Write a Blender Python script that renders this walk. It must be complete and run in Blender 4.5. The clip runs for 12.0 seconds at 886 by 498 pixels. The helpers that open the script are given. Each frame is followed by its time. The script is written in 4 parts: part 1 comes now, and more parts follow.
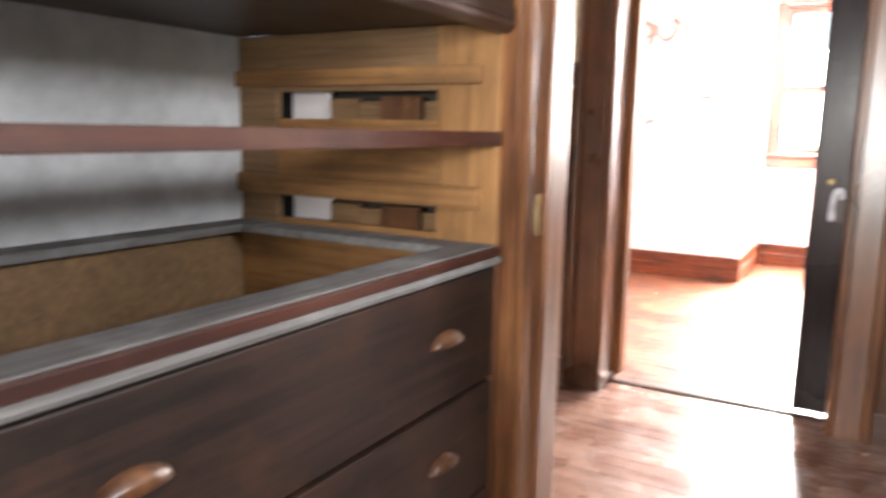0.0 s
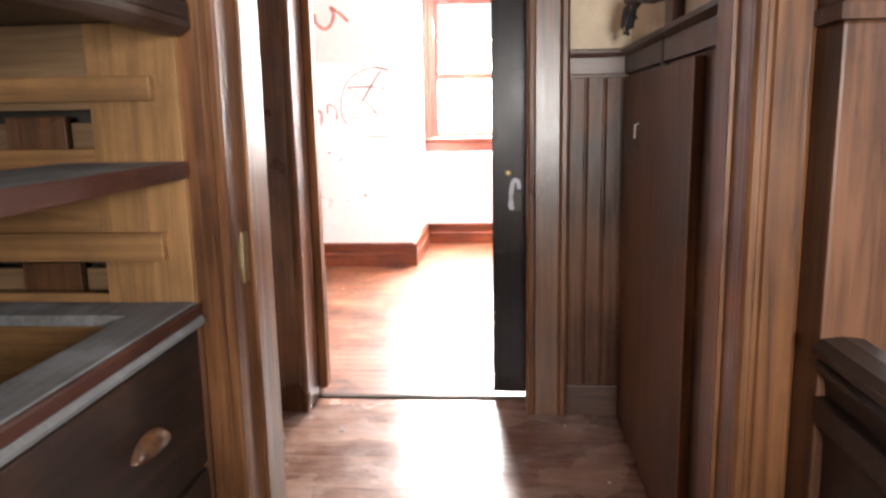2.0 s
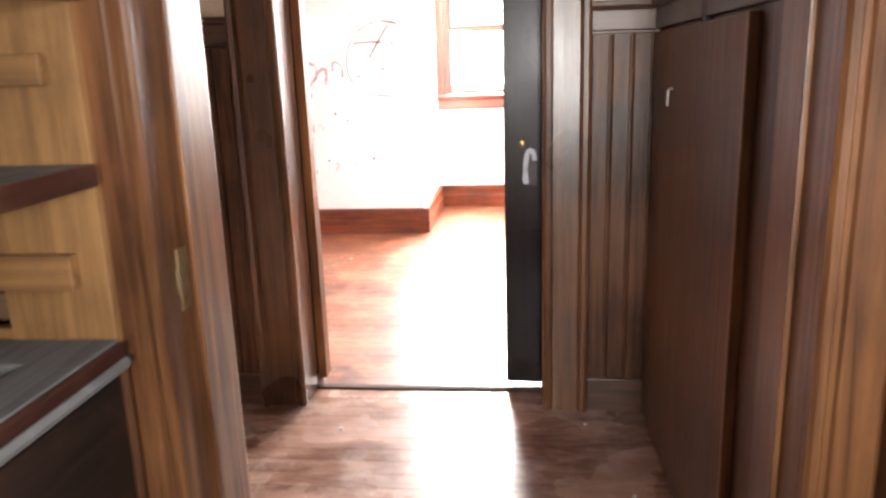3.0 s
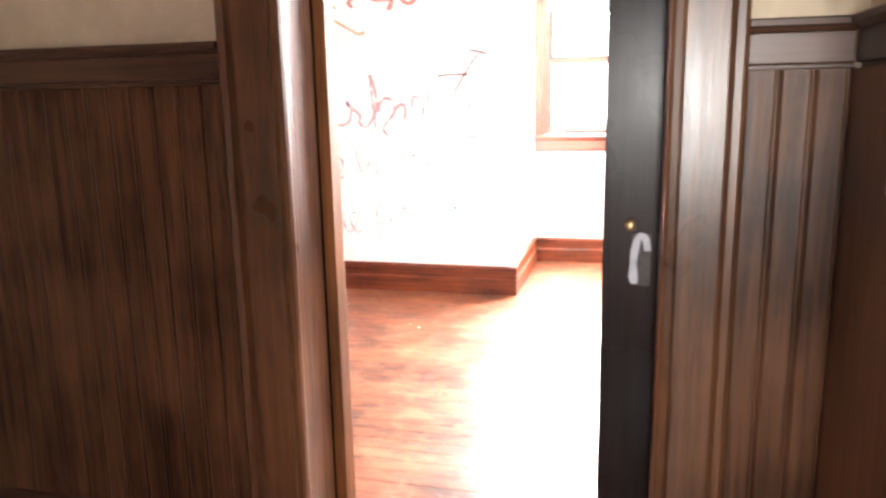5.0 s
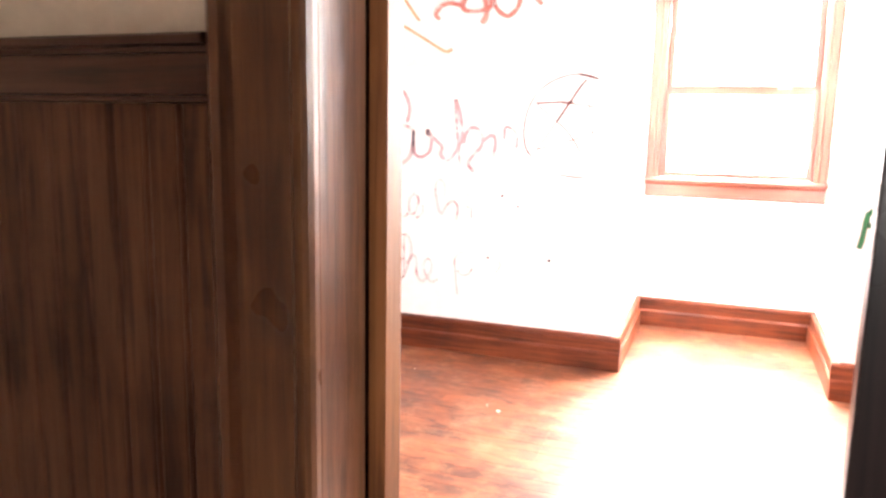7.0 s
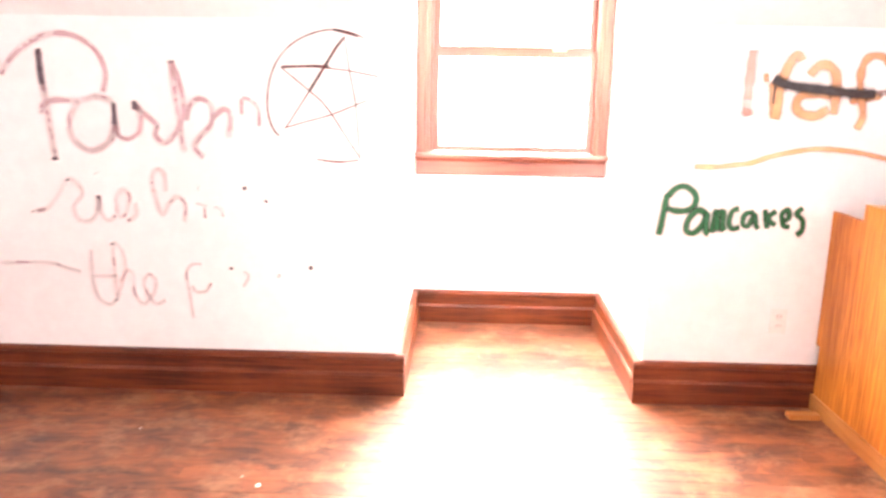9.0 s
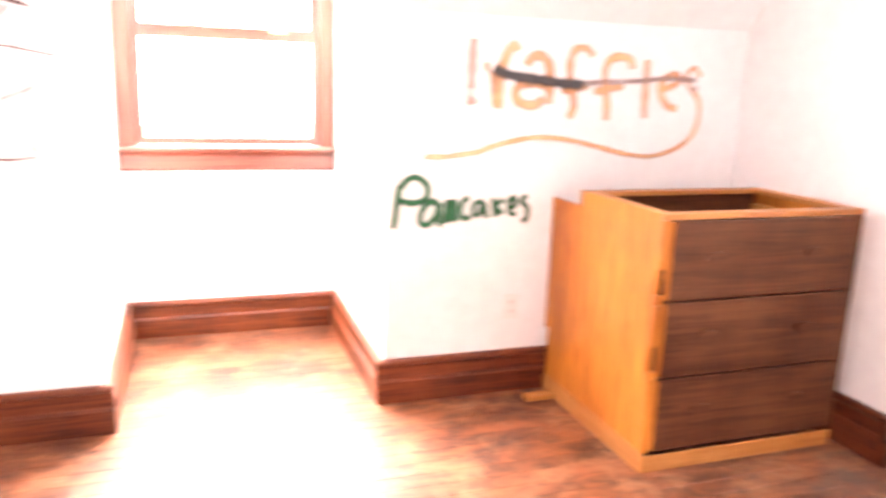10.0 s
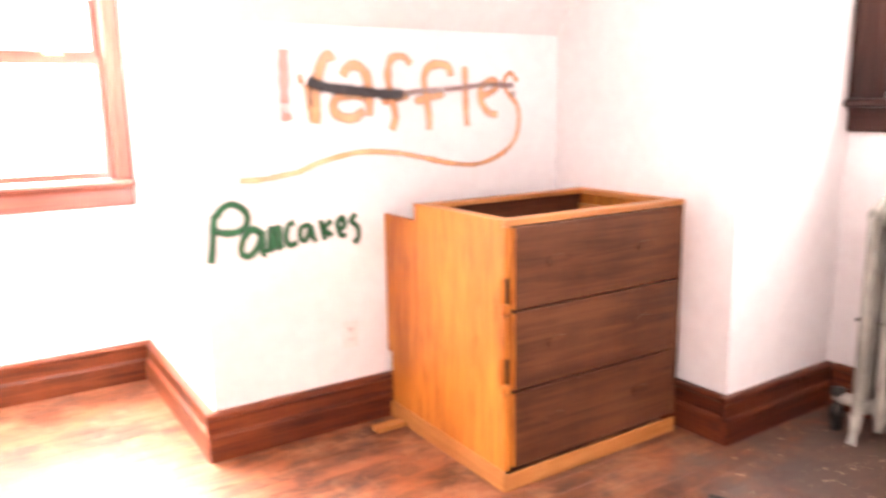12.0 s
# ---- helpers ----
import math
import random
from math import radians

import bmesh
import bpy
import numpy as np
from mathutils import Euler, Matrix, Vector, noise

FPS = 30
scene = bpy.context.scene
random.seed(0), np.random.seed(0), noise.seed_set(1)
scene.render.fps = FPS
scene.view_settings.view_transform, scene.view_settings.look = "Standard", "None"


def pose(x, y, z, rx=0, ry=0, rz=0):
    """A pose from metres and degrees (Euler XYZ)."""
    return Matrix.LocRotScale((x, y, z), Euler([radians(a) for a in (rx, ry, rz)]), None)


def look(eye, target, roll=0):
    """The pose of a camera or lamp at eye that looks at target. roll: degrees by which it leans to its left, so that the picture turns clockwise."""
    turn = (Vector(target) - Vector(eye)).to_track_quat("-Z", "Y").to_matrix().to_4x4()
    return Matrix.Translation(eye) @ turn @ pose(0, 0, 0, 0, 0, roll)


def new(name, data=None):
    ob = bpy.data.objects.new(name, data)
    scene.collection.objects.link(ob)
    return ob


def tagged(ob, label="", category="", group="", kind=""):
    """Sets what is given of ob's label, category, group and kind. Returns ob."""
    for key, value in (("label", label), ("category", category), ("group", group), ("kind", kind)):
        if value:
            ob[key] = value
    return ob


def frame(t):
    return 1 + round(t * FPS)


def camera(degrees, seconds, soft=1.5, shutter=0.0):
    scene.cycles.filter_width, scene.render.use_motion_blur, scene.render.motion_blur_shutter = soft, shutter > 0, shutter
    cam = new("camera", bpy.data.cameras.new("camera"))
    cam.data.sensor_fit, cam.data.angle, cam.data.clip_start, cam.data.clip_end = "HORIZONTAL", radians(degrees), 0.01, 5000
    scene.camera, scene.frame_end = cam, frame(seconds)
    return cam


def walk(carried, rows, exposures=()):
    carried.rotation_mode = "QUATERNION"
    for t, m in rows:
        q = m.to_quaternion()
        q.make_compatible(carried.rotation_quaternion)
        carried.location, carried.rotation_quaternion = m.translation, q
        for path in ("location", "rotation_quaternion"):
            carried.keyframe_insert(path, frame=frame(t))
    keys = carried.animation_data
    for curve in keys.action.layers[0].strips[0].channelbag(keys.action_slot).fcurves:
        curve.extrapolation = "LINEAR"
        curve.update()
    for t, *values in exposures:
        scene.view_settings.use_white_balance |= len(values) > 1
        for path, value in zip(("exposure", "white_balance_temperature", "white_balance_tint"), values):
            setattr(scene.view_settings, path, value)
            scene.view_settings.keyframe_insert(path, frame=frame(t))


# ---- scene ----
cam = camera(61.6, 12.0, soft=2.6, shutter=0.5)
PATH = [
    (0, (-0.009, -0.115, 1.191), (-1.003, 1.591, 0.874), 1.2),
    (0.5, (0.007, -0.01, 1.273), (-0.624, 1.862, 0.958), 1.6),
    (1, (-0.025, 0.038, 1.262), (-0.366, 1.976, 0.905), 1.4),
    (1.5, (-0.14, 0.083, 1.253), (-0.4, 2.04, 0.933), -0.7),
    (2, (-0.2, 0.134, 1.266), (-0.362, 2.094, 0.908), -1.1),
    (2.5, (-0.218, 0.226, 1.279), (-0.33, 2.165, 0.801), 0.7),
    (3, (-0.173, 0.469, 1.311), (-0.39, 2.398, 0.829), -1.9),
    (3.2, (-0.147, 0.566, 1.328), (-0.403, 2.493, 0.858), -2.2),
    (4.8, (-0.19, 1.276, 1.345), (-0.619, 3.187, 0.942), -1.1),
    (5, (-0.174, 1.353, 1.348), (-0.664, 3.251, 0.948), -1.1),
    (5.5, (-0.172, 1.535, 1.373), (-0.761, 3.417, 1.039), -1.0),
    (6, (-0.257, 1.751, 1.369), (-0.775, 3.658, 1.066), 1.8),
    (6.5, (-0.369, 1.952, 1.365), (-1.017, 3.818, 1.054), 1.9),
    (6.7, (-0.404, 2.024, 1.359), (-1.112, 3.868, 1.045), 1.2),
    (8.3, (-0.662, 2.743, 1.447), (-0.902, 4.678, 1.002), 0.7),
    (8.5, (-0.671, 2.819, 1.446), (-0.814, 4.762, 0.996), 0.8),
    (9, (-0.67, 3.023, 1.431), (-0.721, 4.975, 0.997), 1.0),
    (9.5, (-0.641, 3.225, 1.431), (-0.449, 5.168, 0.998), 1.6),
    (10, (-0.617, 3.279, 1.419), (0.024, 5.121, 0.975), 2.0),
    (10.5, (-0.567, 3.375, 1.422), (0.541, 4.994, 1.033), 4.1),
    (11, (-0.565, 3.387, 1.354), (0.639, 4.921, 0.909), 2.6),
    (11.5, (-0.569, 3.432, 1.362), (0.701, 4.923, 0.957), 1.7),
    (12, (-0.565, 3.486, 1.377), (0.504, 5.133, 0.993), -0.9),
]
EXPOSURES = [(0, 1.1), (0.5, 0.35), (1, 0.35), (2, 0.4), (3, 0.55), (5, 0.85), (5.5, 0.68), (6.5, 0.95), (8.5, 0.5), (12, 0.5)]
walk(cam, [(t, look(eye, target, roll)) for t, eye, target, roll in PATH], EXPOSURES)

# ---- light ----
world = bpy.data.worlds.new("sky")
scene.world = world
world.use_nodes = True
wn = world.node_tree.nodes
sky = wn.new("ShaderNodeTexSky")
sky.sky_type = 'NISHITA'
sky.sun_disc = False
sky.sun_elevation, sky.sun_rotation = radians(35), radians(20)
wn["Background"].inputs[1].default_value = 0.15
world.node_tree.links.new(sky.outputs[0], wn["Background"].inputs[0])
# pale haze below the horizon: the sky repeated downwards
way = wn.new("ShaderNodeTexCoord")
split, join, flip = wn.new("ShaderNodeSeparateXYZ"), wn.new("ShaderNodeCombineXYZ"), wn.new("ShaderNodeMath")
flip.operation = 'ABSOLUTE'
wl = world.node_tree.links
wl.new(way.outputs["Generated"], split.inputs[0])
wl.new(split.outputs[0], join.inputs[0])
wl.new(split.outputs[1], join.inputs[1])
wl.new(split.outputs[2], flip.inputs[0])
wl.new(flip.outputs[0], join.inputs[2])
wl.new(join.outputs[0], sky.inputs[0])


def window_light(name, watts, sx, sy, m, colour=(1, 1, 1), spread=180):
    data = bpy.data.lights.new(name, 'AREA')
    data.shape, data.size, data.size_y, data.energy, data.color = 'RECTANGLE', sx, sy, watts, colour
    data.spread = radians(spread)
    ob = new(name, data)
    ob.matrix_world = m
    return ob


sun_data = bpy.data.lights.new("sun", 'SUN')
sun_data.energy, sun_data.angle, sun_data.color = 1.0, radians(10), (1, 0.96, 0.9)
new("sun", sun_data).matrix_world = look((0, 12, 9), (0.4, 0, 0))
window_light("dormer_daylight", 430, 0.96, 1.3, look((-0.39, 7.60, 1.72), (-0.39, 3.6, 0.2)), (1, 0.945, 0.905), 150)
window_light("east_daylight", 52, 0.95, 1.0, look((2.90, 4.63, 1.95), (0, 4.63, 1.5)), (1, 0.935, 0.915))
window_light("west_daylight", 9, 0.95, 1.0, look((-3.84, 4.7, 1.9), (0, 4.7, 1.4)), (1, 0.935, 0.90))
window_light("stair_daylight", 27, 0.9, 0.28, look((1.64, 0.45, 1.78), (-1, 0.75, 1.1)), (0.95, 0.97, 1))
window_light("hall_daylight", 11, 0.42, 0.44, look((0.1, -1.95, 1.34), (0.0, 3.1, 1.45)), (1, 0.98, 0.95), 55)


# ---- materials ----
def material(name, base, second, scale=(6, 6, 6), rough=0.5, bump=0.15, grain=0.0, spread=0.08, spots=0.0, spot=(0.6, 0.58, 0.54), spec=0.5, metal=0.0, coarse=2.2):
    """Two-scale colour variation, optional wood grain drawn out along one axis, dusty spots and fine relief."""
    mat = bpy.data.materials.new(name)
    mat.use_nodes = True
    n, l = mat.node_tree.nodes, mat.node_tree.links
    b = n["Principled BSDF"]
    tc = n.new("ShaderNodeTexCoord")
    info = n.new("ShaderNodeObjectInfo")
    shift = n.new("ShaderNodeVectorMath")
    shift.operation = 'MULTIPLY_ADD'
    shift.inputs[1].default_value = (1, 1, 1)
    l.new(tc.outputs["Object"], shift.inputs[0])
    comb = n.new("ShaderNodeCombineXYZ")
    mul = n.new("ShaderNodeMath")
    mul.operation = 'MULTIPLY'
    mul.inputs[1].default_value = 37.0 if grain else 0.0
    l.new(info.outputs["Random"], mul.inputs[0])
    for k in range(3):
        l.new(mul.outputs[0], comb.inputs[k])
    l.new(comb.outputs[0], shift.inputs[2])
    mp = n.new("ShaderNodeMapping")
    mp.inputs["Scale"].default_value = scale
    l.new(shift.outputs[0], mp.inputs[0])
    fine = n.new("ShaderNodeTexNoise")
    fine.inputs["Scale"].default_value = 1.0
    fine.inputs["Detail"].default_value = 6
    fine.inputs["Roughness"].default_value = 0.65
    fine.inputs["Distortion"].default_value = grain
    l.new(mp.outputs[0], fine.inputs["Vector"])
    big = n.new("ShaderNodeTexNoise")
    big.inputs["Scale"].default_value = coarse
    big.inputs["Detail"].default_value = 3
    geo = n.new("ShaderNodeNewGeometry")
    l.new(geo.outputs["Position"], big.inputs["Vector"])
    add = n.new("ShaderNodeMath")
    add.operation = 'MULTIPLY_ADD'
    add.inputs[1].default_value = 0.6
    l.new(fine.outputs[0], add.inputs[0])
    half = n.new("ShaderNodeMath")
    half.operation = 'MULTIPLY'
    half.inputs[1].default_value = 0.4
    l.new(big.outputs[0], half.inputs[0])
    l.new(half.outputs[0], add.inputs[2])
    ramp = n.new("ShaderNodeValToRGB")
    ramp.color_ramp.elements[0].position, ramp.color_ramp.elements[1].position = 0.40, 0.62
    ramp.color_ramp.elements[0].color, ramp.color_ramp.elements[1].color = (*base, 1), (*second, 1)
    l.new(add.outputs[0], ramp.inputs[0])
    hsv = n.new("ShaderNodeHueSaturation")
    vary = n.new("ShaderNodeMapRange")
    vary.inputs[3].default_value, vary.inputs[4].default_value = 1 - spread, 1 + spread
    l.new(info.outputs["Random"], vary.inputs[0])
    l.new(vary.outputs[0], hsv.inputs["Value"])
    l.new(ramp.outputs[0], hsv.inputs["Color"])
    colour = hsv.outputs[0]
    if spots:
        sp = n.new("ShaderNodeTexNoise")
        sp.inputs["Scale"].default_value = 5
        sp.inputs["Detail"].default_value = 8
        sp.inputs["Roughness"].default_value = 0.75
        l.new(geo.outputs["Position"], sp.inputs["Vector"])
        sr = n.new("ShaderNodeMapRange")
        sr.inputs[1].default_value, sr.inputs[2].default_value = 0.50, 0.68
        sr.inputs[4].default_value = spots
        l.new(sp.outputs[0], sr.inputs[0])
        mix = n.new("ShaderNodeMixRGB")
        mix.inputs[2].default_value = (*spot, 1)
        l.new(sr.outputs[0], mix.inputs[0])
        l.new(colour, mix.inputs[1])
        colour = mix.outputs[0]
    l.new(colour, b.inputs["Base Color"])
    rr = n.new("ShaderNodeMapRange")
    rr.inputs[3].default_value, rr.inputs[4].default_value = max(0.05, rough - 0.12), min(1, rough + 0.15)
    l.new(big.outputs[0], rr.inputs[0])
    l.new(rr.outputs[0], b.inputs["Roughness"])
    b.inputs["Metallic"].default_value = metal
    b.inputs["Specular IOR Level"].default_value = spec
    bp = n.new("ShaderNodeBump")
    bp.inputs["Strength"].default_value = bump
    bp.inputs["Distance"].default_value = 0.004
    l.new(fine.outputs[0], bp.inputs["Height"])
    l.new(bp.outputs[0], b.inputs["Normal"])
    return mat


UP, ALONG_X, ALONG_Y = (45, 45, 2.2), (2.0, 45, 45), (45, 2.0, 45)
plaster = material("white_plaster", (0.82, 0.765, 0.765), (0.87, 0.83, 0.825), (14, 14, 14), 0.75, 0.12, coarse=1.2, spread=0)
plaster_hall = material("cream_plaster", (0.55, 0.45, 0.32), (0.66, 0.55, 0.40), (14, 14, 14), 0.7, 0.15, spread=0)
plaster_grey = material("bare_grey_plaster", (0.50, 0.50, 0.50), (0.72, 0.72, 0.72), (9, 9, 9), 0.85, 0.3, spread=0)
dark_up = material("dark_stained_oak", (0.040, 0.017, 0.009), (0.15, 0.066, 0.033), UP, 0.38, 0.2, 0.6, spec=0.26, spots=0.35, spot=(0.15, 0.062, 0.028), coarse=3)
dark_x = material("dark_stained_oak_rail", (0.040, 0.019, 0.012), (0.115, 0.054, 0.031), ALONG_X, 0.34, 0.16, 0.6, spec=0.5)
dark_y = material("dark_stained_oak_length", (0.022, 0.011, 0.007), (0.055, 0.027, 0.017), ALONG_Y, 0.4, 0.12, 0.6, spots=0.25, spot=(0.25, 0.2, 0.16))
brown_up = material("brown_varnished_casing", (0.075, 0.030, 0.013), (0.25, 0.107, 0.041), UP, 0.34, 0.18, 0.7, spec=0.4, spots=0.45, spot=(0.17, 0.055, 0.020), coarse=3)
casing_mid = material("brown_stained_oak_casing", (0.055, 0.024, 0.012), (0.175, 0.074, 0.030), UP, 0.30, 0.2, 0.6, spec=0.55, spots=0.3, spot=(0.21, 0.085, 0.028), coarse=3)
black_up = material("black_varnished_door", (0.009, 0.006, 0.006), (0.022, 0.013, 0.012), UP, 0.26, 0.12, 0.5, spec=0.14)
leaf_edge = material("worn_orange_oak_door_edge", (0.10, 0.036, 0.012), (0.21, 0.08, 0.026), UP, 0.6, 0.15, 0.6, spec=0.15)
trim_x = material("red_brown_trim", (0.052, 0.012, 0.006), (0.19, 0.045, 0.015), ALONG_X, 0.38, 0.16, 0.6, spec=0.25, spots=0.3, spot=(0.04, 0.012, 0.008))
trim_y = material("red_brown_trim_length", (0.052, 0.012, 0.006), (0.19, 0.045, 0.015), ALONG_Y, 0.38, 0.16, 0.6, spec=0.25, spots=0.3, spot=(0.04, 0.012, 0.008))
win_up = material("orange_oak_window", (0.075, 0.018, 0.010), (0.175, 0.046, 0.027), UP, 0.4, 0.1, 0.6)
win_x = material("orange_oak_window_rail", (0.075, 0.018, 0.010), (0.175, 0.046, 0.027), ALONG_X, 0.4, 0.1, 0.6)
walnut_up = material("dark_walnut_window", (0.026, 0.011, 0.009), (0.062, 0.027, 0.020), UP, 0.35, 0.1, 0.5, spec=0.12)
walnut_y = material("dark_walnut_window_rail", (0.026, 0.011, 0.009), (0.062, 0.027, 0.020), ALONG_Y, 0.35, 0.1, 0.5, spec=0.12)
oak_up = material("golden_oak", (0.25, 0.060, 0.006), (0.60, 0.215, 0.034), (26, 26, 1.5), 0.40, 0.16, 2.4, spec=0.35)
oak_x = material("golden_oak_rail", (0.30, 0.100, 0.022), (0.44, 0.185, 0.05), ALONG_X, 0.45, 0.1, 0.8)
oak_y = material("golden_oak_length", (0.30, 0.100, 0.022), (0.44, 0.185, 0.05), ALONG_Y, 0.45, 0.1, 0.8)
drawer_x = material("brown_drawer_front", (0.052, 0.017, 0.008), (0.115, 0.040, 0.017), ALONG_X, 0.45, 0.1, 0.8, coarse=4, spec=0.2)
pine_y = material("raw_pine", (0.17, 0.078, 0.024), (0.34, 0.165, 0.055), ALONG_X, 0.6, 0.12, 0.9, spots=0.45, spot=(0.10, 0.055, 0.025), coarse=3.5)
pine_up = material("raw_pine_upright", (0.19, 0.090, 0.028), (0.38, 0.19, 0.065), UP, 0.6, 0.12, 0.9, spots=0.4, spot=(0.12, 0.065, 0.03), coarse=3.5)
pine_old = material("aged_pine", (0.14, 0.077, 0.034), (0.25, 0.143, 0.066), ALONG_X, 0.65, 0.12, 0.9)
drawer_dark = material("blackened_drawer_wood", (0.009, 0.005, 0.003), (0.034, 0.015, 0.009), ALONG_Y, 0.52, 0.16, 0.6, spots=0.4, spot=(0.085, 0.035, 0.018), spec=0.45)
dusty = material("dusty_shelf_wood", (0.10, 0.092, 0.085), (0.21, 0.20, 0.19), ALONG_Y, 0.8, 0.15, 0.6, spots=0.5, spot=(0.36, 0.36, 0.36))
red_edge = material("red_stained_edge", (0.035, 0.011, 0.007), (0.09, 0.028, 0.016), ALONG_Y, 0.45, 0.1, 0.6, spots=0.2, spot=(0.22, 0.10, 0.05))
floor_wood = material("worn_red_oak_floor", (0.050, 0.014, 0.008), (0.25, 0.080, 0.032), (4.5, 12, 12), 0.36, 0.12, 1.4, 0.08, 0.75, (0.33, 0.17, 0.095), coarse=3.5)
hall_wood = material("scuffed_hall_floor", (0.12, 0.055, 0.036), (0.36, 0.22, 0.165), (3.5, 12, 12), 0.25, 0.10, 1.0, 0.04, 0.55, (0.44, 0.35, 0.31), coarse=3)
joint = material("dark_floor_joint", (0.03, 0.018, 0.012), (0.06, 0.03, 0.02), (20, 20, 20), 0.9)
# near-black colour that stands in for the shade inside gaps and cavities
cavity_shade = material("painted_cavity_shade", (0.02, 0.016, 0.012), (0.05, 0.04, 0.03), (20, 20, 20), 0.9)
silver = material("silver_radiator_paint", (0.24, 0.225, 0.195), (0.46, 0.44, 0.39), (30, 30, 12), 0.42, 0.2, spots=0.4, spot=(0.16, 0.12, 0.08), metal=0.2)
brass = material("tarnished_brass", (0.45, 0.34, 0.17), (0.62, 0.50, 0.28), (30, 30, 30), 0.35, 0.1, metal=0.9)
steel = material("worn_white_metal", (0.65, 0.64, 0.62), (0.8, 0.79, 0.77), (30, 30, 30), 0.4, 0.1, metal=0.3)
iron = material("dark_iron", (0.03, 0.028, 0.026), (0.07, 0.06, 0.055), (30, 30, 30), 0.5, 0.1, metal=0.6)
white_paint = material("chipped_white_sash_paint", (0.34, 0.33, 0.34), (0.50, 0.49, 0.50), (20, 20, 20), 0.5, 0.2, spots=0.5, spot=(0.35, 0.33, 0.33))
plastic = material("white_plastic", (0.70, 0.66, 0.64), (0.75, 0.72, 0.69), (20, 20, 20), 0.35, 0.02)
black_rubber = material("black_cable", (0.012, 0.012, 0.012), (0.03, 0.03, 0.03), (30, 30, 30), 0.5)
paper = material("white_scrap", (0.8, 0.78, 0.75), (0.85, 0.84, 0.82), (30, 30, 30), 0.8)
paint_green = material("green_spray_paint", (0.004, 0.075, 0.024), (0.012, 0.13, 0.045), (60, 60, 60), 0.6, 0.05)
paint_orange = material("faded_orange_spray_paint", (0.68, 0.28, 0.10), (0.78, 0.46, 0.24), (12, 12, 12), 0.7, 0.05)
paint_black = material("black_spray_paint", (0.012, 0.010, 0.012), (0.05, 0.045, 0.05), (60, 60, 60), 0.6, 0.05)
paint_mauve = material("faded_mauve_spray_paint", (0.36, 0.17, 0.22), (0.66, 0.43, 0.47), (5, 5, 5), 0.7, 0.05)
paint_red = material("faded_red_spray_paint", (0.45, 0.13, 0.10), (0.62, 0.30, 0.25), (12, 12, 12), 0.7, 0.05)
paint_mauve_pale = material("pale_mauve_spray_paint", (0.58, 0.36, 0.40), (0.76, 0.58, 0.61), (5, 5, 5), 0.7, 0.05)
paint_plum = material("dark_plum_spray_paint", (0.025, 0.012, 0.022), (0.09, 0.05, 0.075), (30, 30, 30), 0.6, 0.05)
paint_rose = material("faded_rose_spray_paint", (0.55, 0.25, 0.20), (0.72, 0.45, 0.38), (9, 9, 9), 0.7, 0.05)
paint_streak = material("streaky_black_spray_paint", (0.10, 0.06, 0.06), (0.40, 0.26, 0.26), (30, 30, 30), 0.6, 0.05)
marker = material("dark_red_marker", (0.09, 0.018, 0.02), (0.22, 0.06, 0.055), (12, 12, 12), 0.6, 0.02)

for mat, cover in ((paint_green, 1.0), (paint_orange, 0.8), (paint_black, 1.0), (paint_mauve, 0.54), (paint_mauve_pale, 0.40), (paint_plum, 1.0), (paint_rose, 0.65), (paint_streak, 0.7), (paint_red, 0.8), (marker, 0.9)):
    n, l = mat.node_tree.nodes, mat.node_tree.links
    at = n.new("ShaderNodeAttribute")
    at.attribute_name = "spray"
    nz = n.new("ShaderNodeTexNoise")
    nz.inputs["Scale"].default_value = 14
    nz.inputs["Detail"].default_value = 5
    co = n.new("ShaderNodeTexCoord")
    l.new(co.outputs["Object"], nz.inputs["Vector"])
    mr = n.new("ShaderNodeMapRange")
    mr.inputs[1].default_value, mr.inputs[2].default_value = 0.3, 0.6
    mr.inputs[3].default_value, mr.inputs[4].default_value = cover * (0.9 if cover == 1.0 else 0.55), cover
    l.new(nz.outputs[0], mr.inputs[0])
    ml = n.new("ShaderNodeMath")
    ml.operation = 'MULTIPLY'
    l.new(at.outputs["Fac"], ml.inputs[0])
    l.new(mr.outputs[0], ml.inputs[1])
    l.new(ml.outputs[0], n["Principled BSDF"].inputs["Alpha"])

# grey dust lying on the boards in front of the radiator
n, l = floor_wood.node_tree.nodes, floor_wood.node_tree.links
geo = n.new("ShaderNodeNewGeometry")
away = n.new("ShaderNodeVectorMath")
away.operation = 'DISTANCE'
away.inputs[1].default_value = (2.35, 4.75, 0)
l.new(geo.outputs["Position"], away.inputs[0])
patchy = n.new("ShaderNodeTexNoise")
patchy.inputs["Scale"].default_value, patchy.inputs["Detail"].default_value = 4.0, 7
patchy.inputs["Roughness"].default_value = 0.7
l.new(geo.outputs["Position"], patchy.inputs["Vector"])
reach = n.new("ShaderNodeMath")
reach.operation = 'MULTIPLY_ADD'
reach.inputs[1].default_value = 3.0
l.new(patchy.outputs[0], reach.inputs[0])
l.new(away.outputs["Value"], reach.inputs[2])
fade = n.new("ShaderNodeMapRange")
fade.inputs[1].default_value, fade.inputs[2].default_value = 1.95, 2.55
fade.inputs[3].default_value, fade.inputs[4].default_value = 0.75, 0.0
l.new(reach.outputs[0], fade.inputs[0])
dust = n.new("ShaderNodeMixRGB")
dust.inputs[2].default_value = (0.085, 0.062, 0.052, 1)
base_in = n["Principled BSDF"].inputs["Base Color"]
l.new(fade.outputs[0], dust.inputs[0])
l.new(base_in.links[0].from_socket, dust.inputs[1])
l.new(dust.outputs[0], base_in)

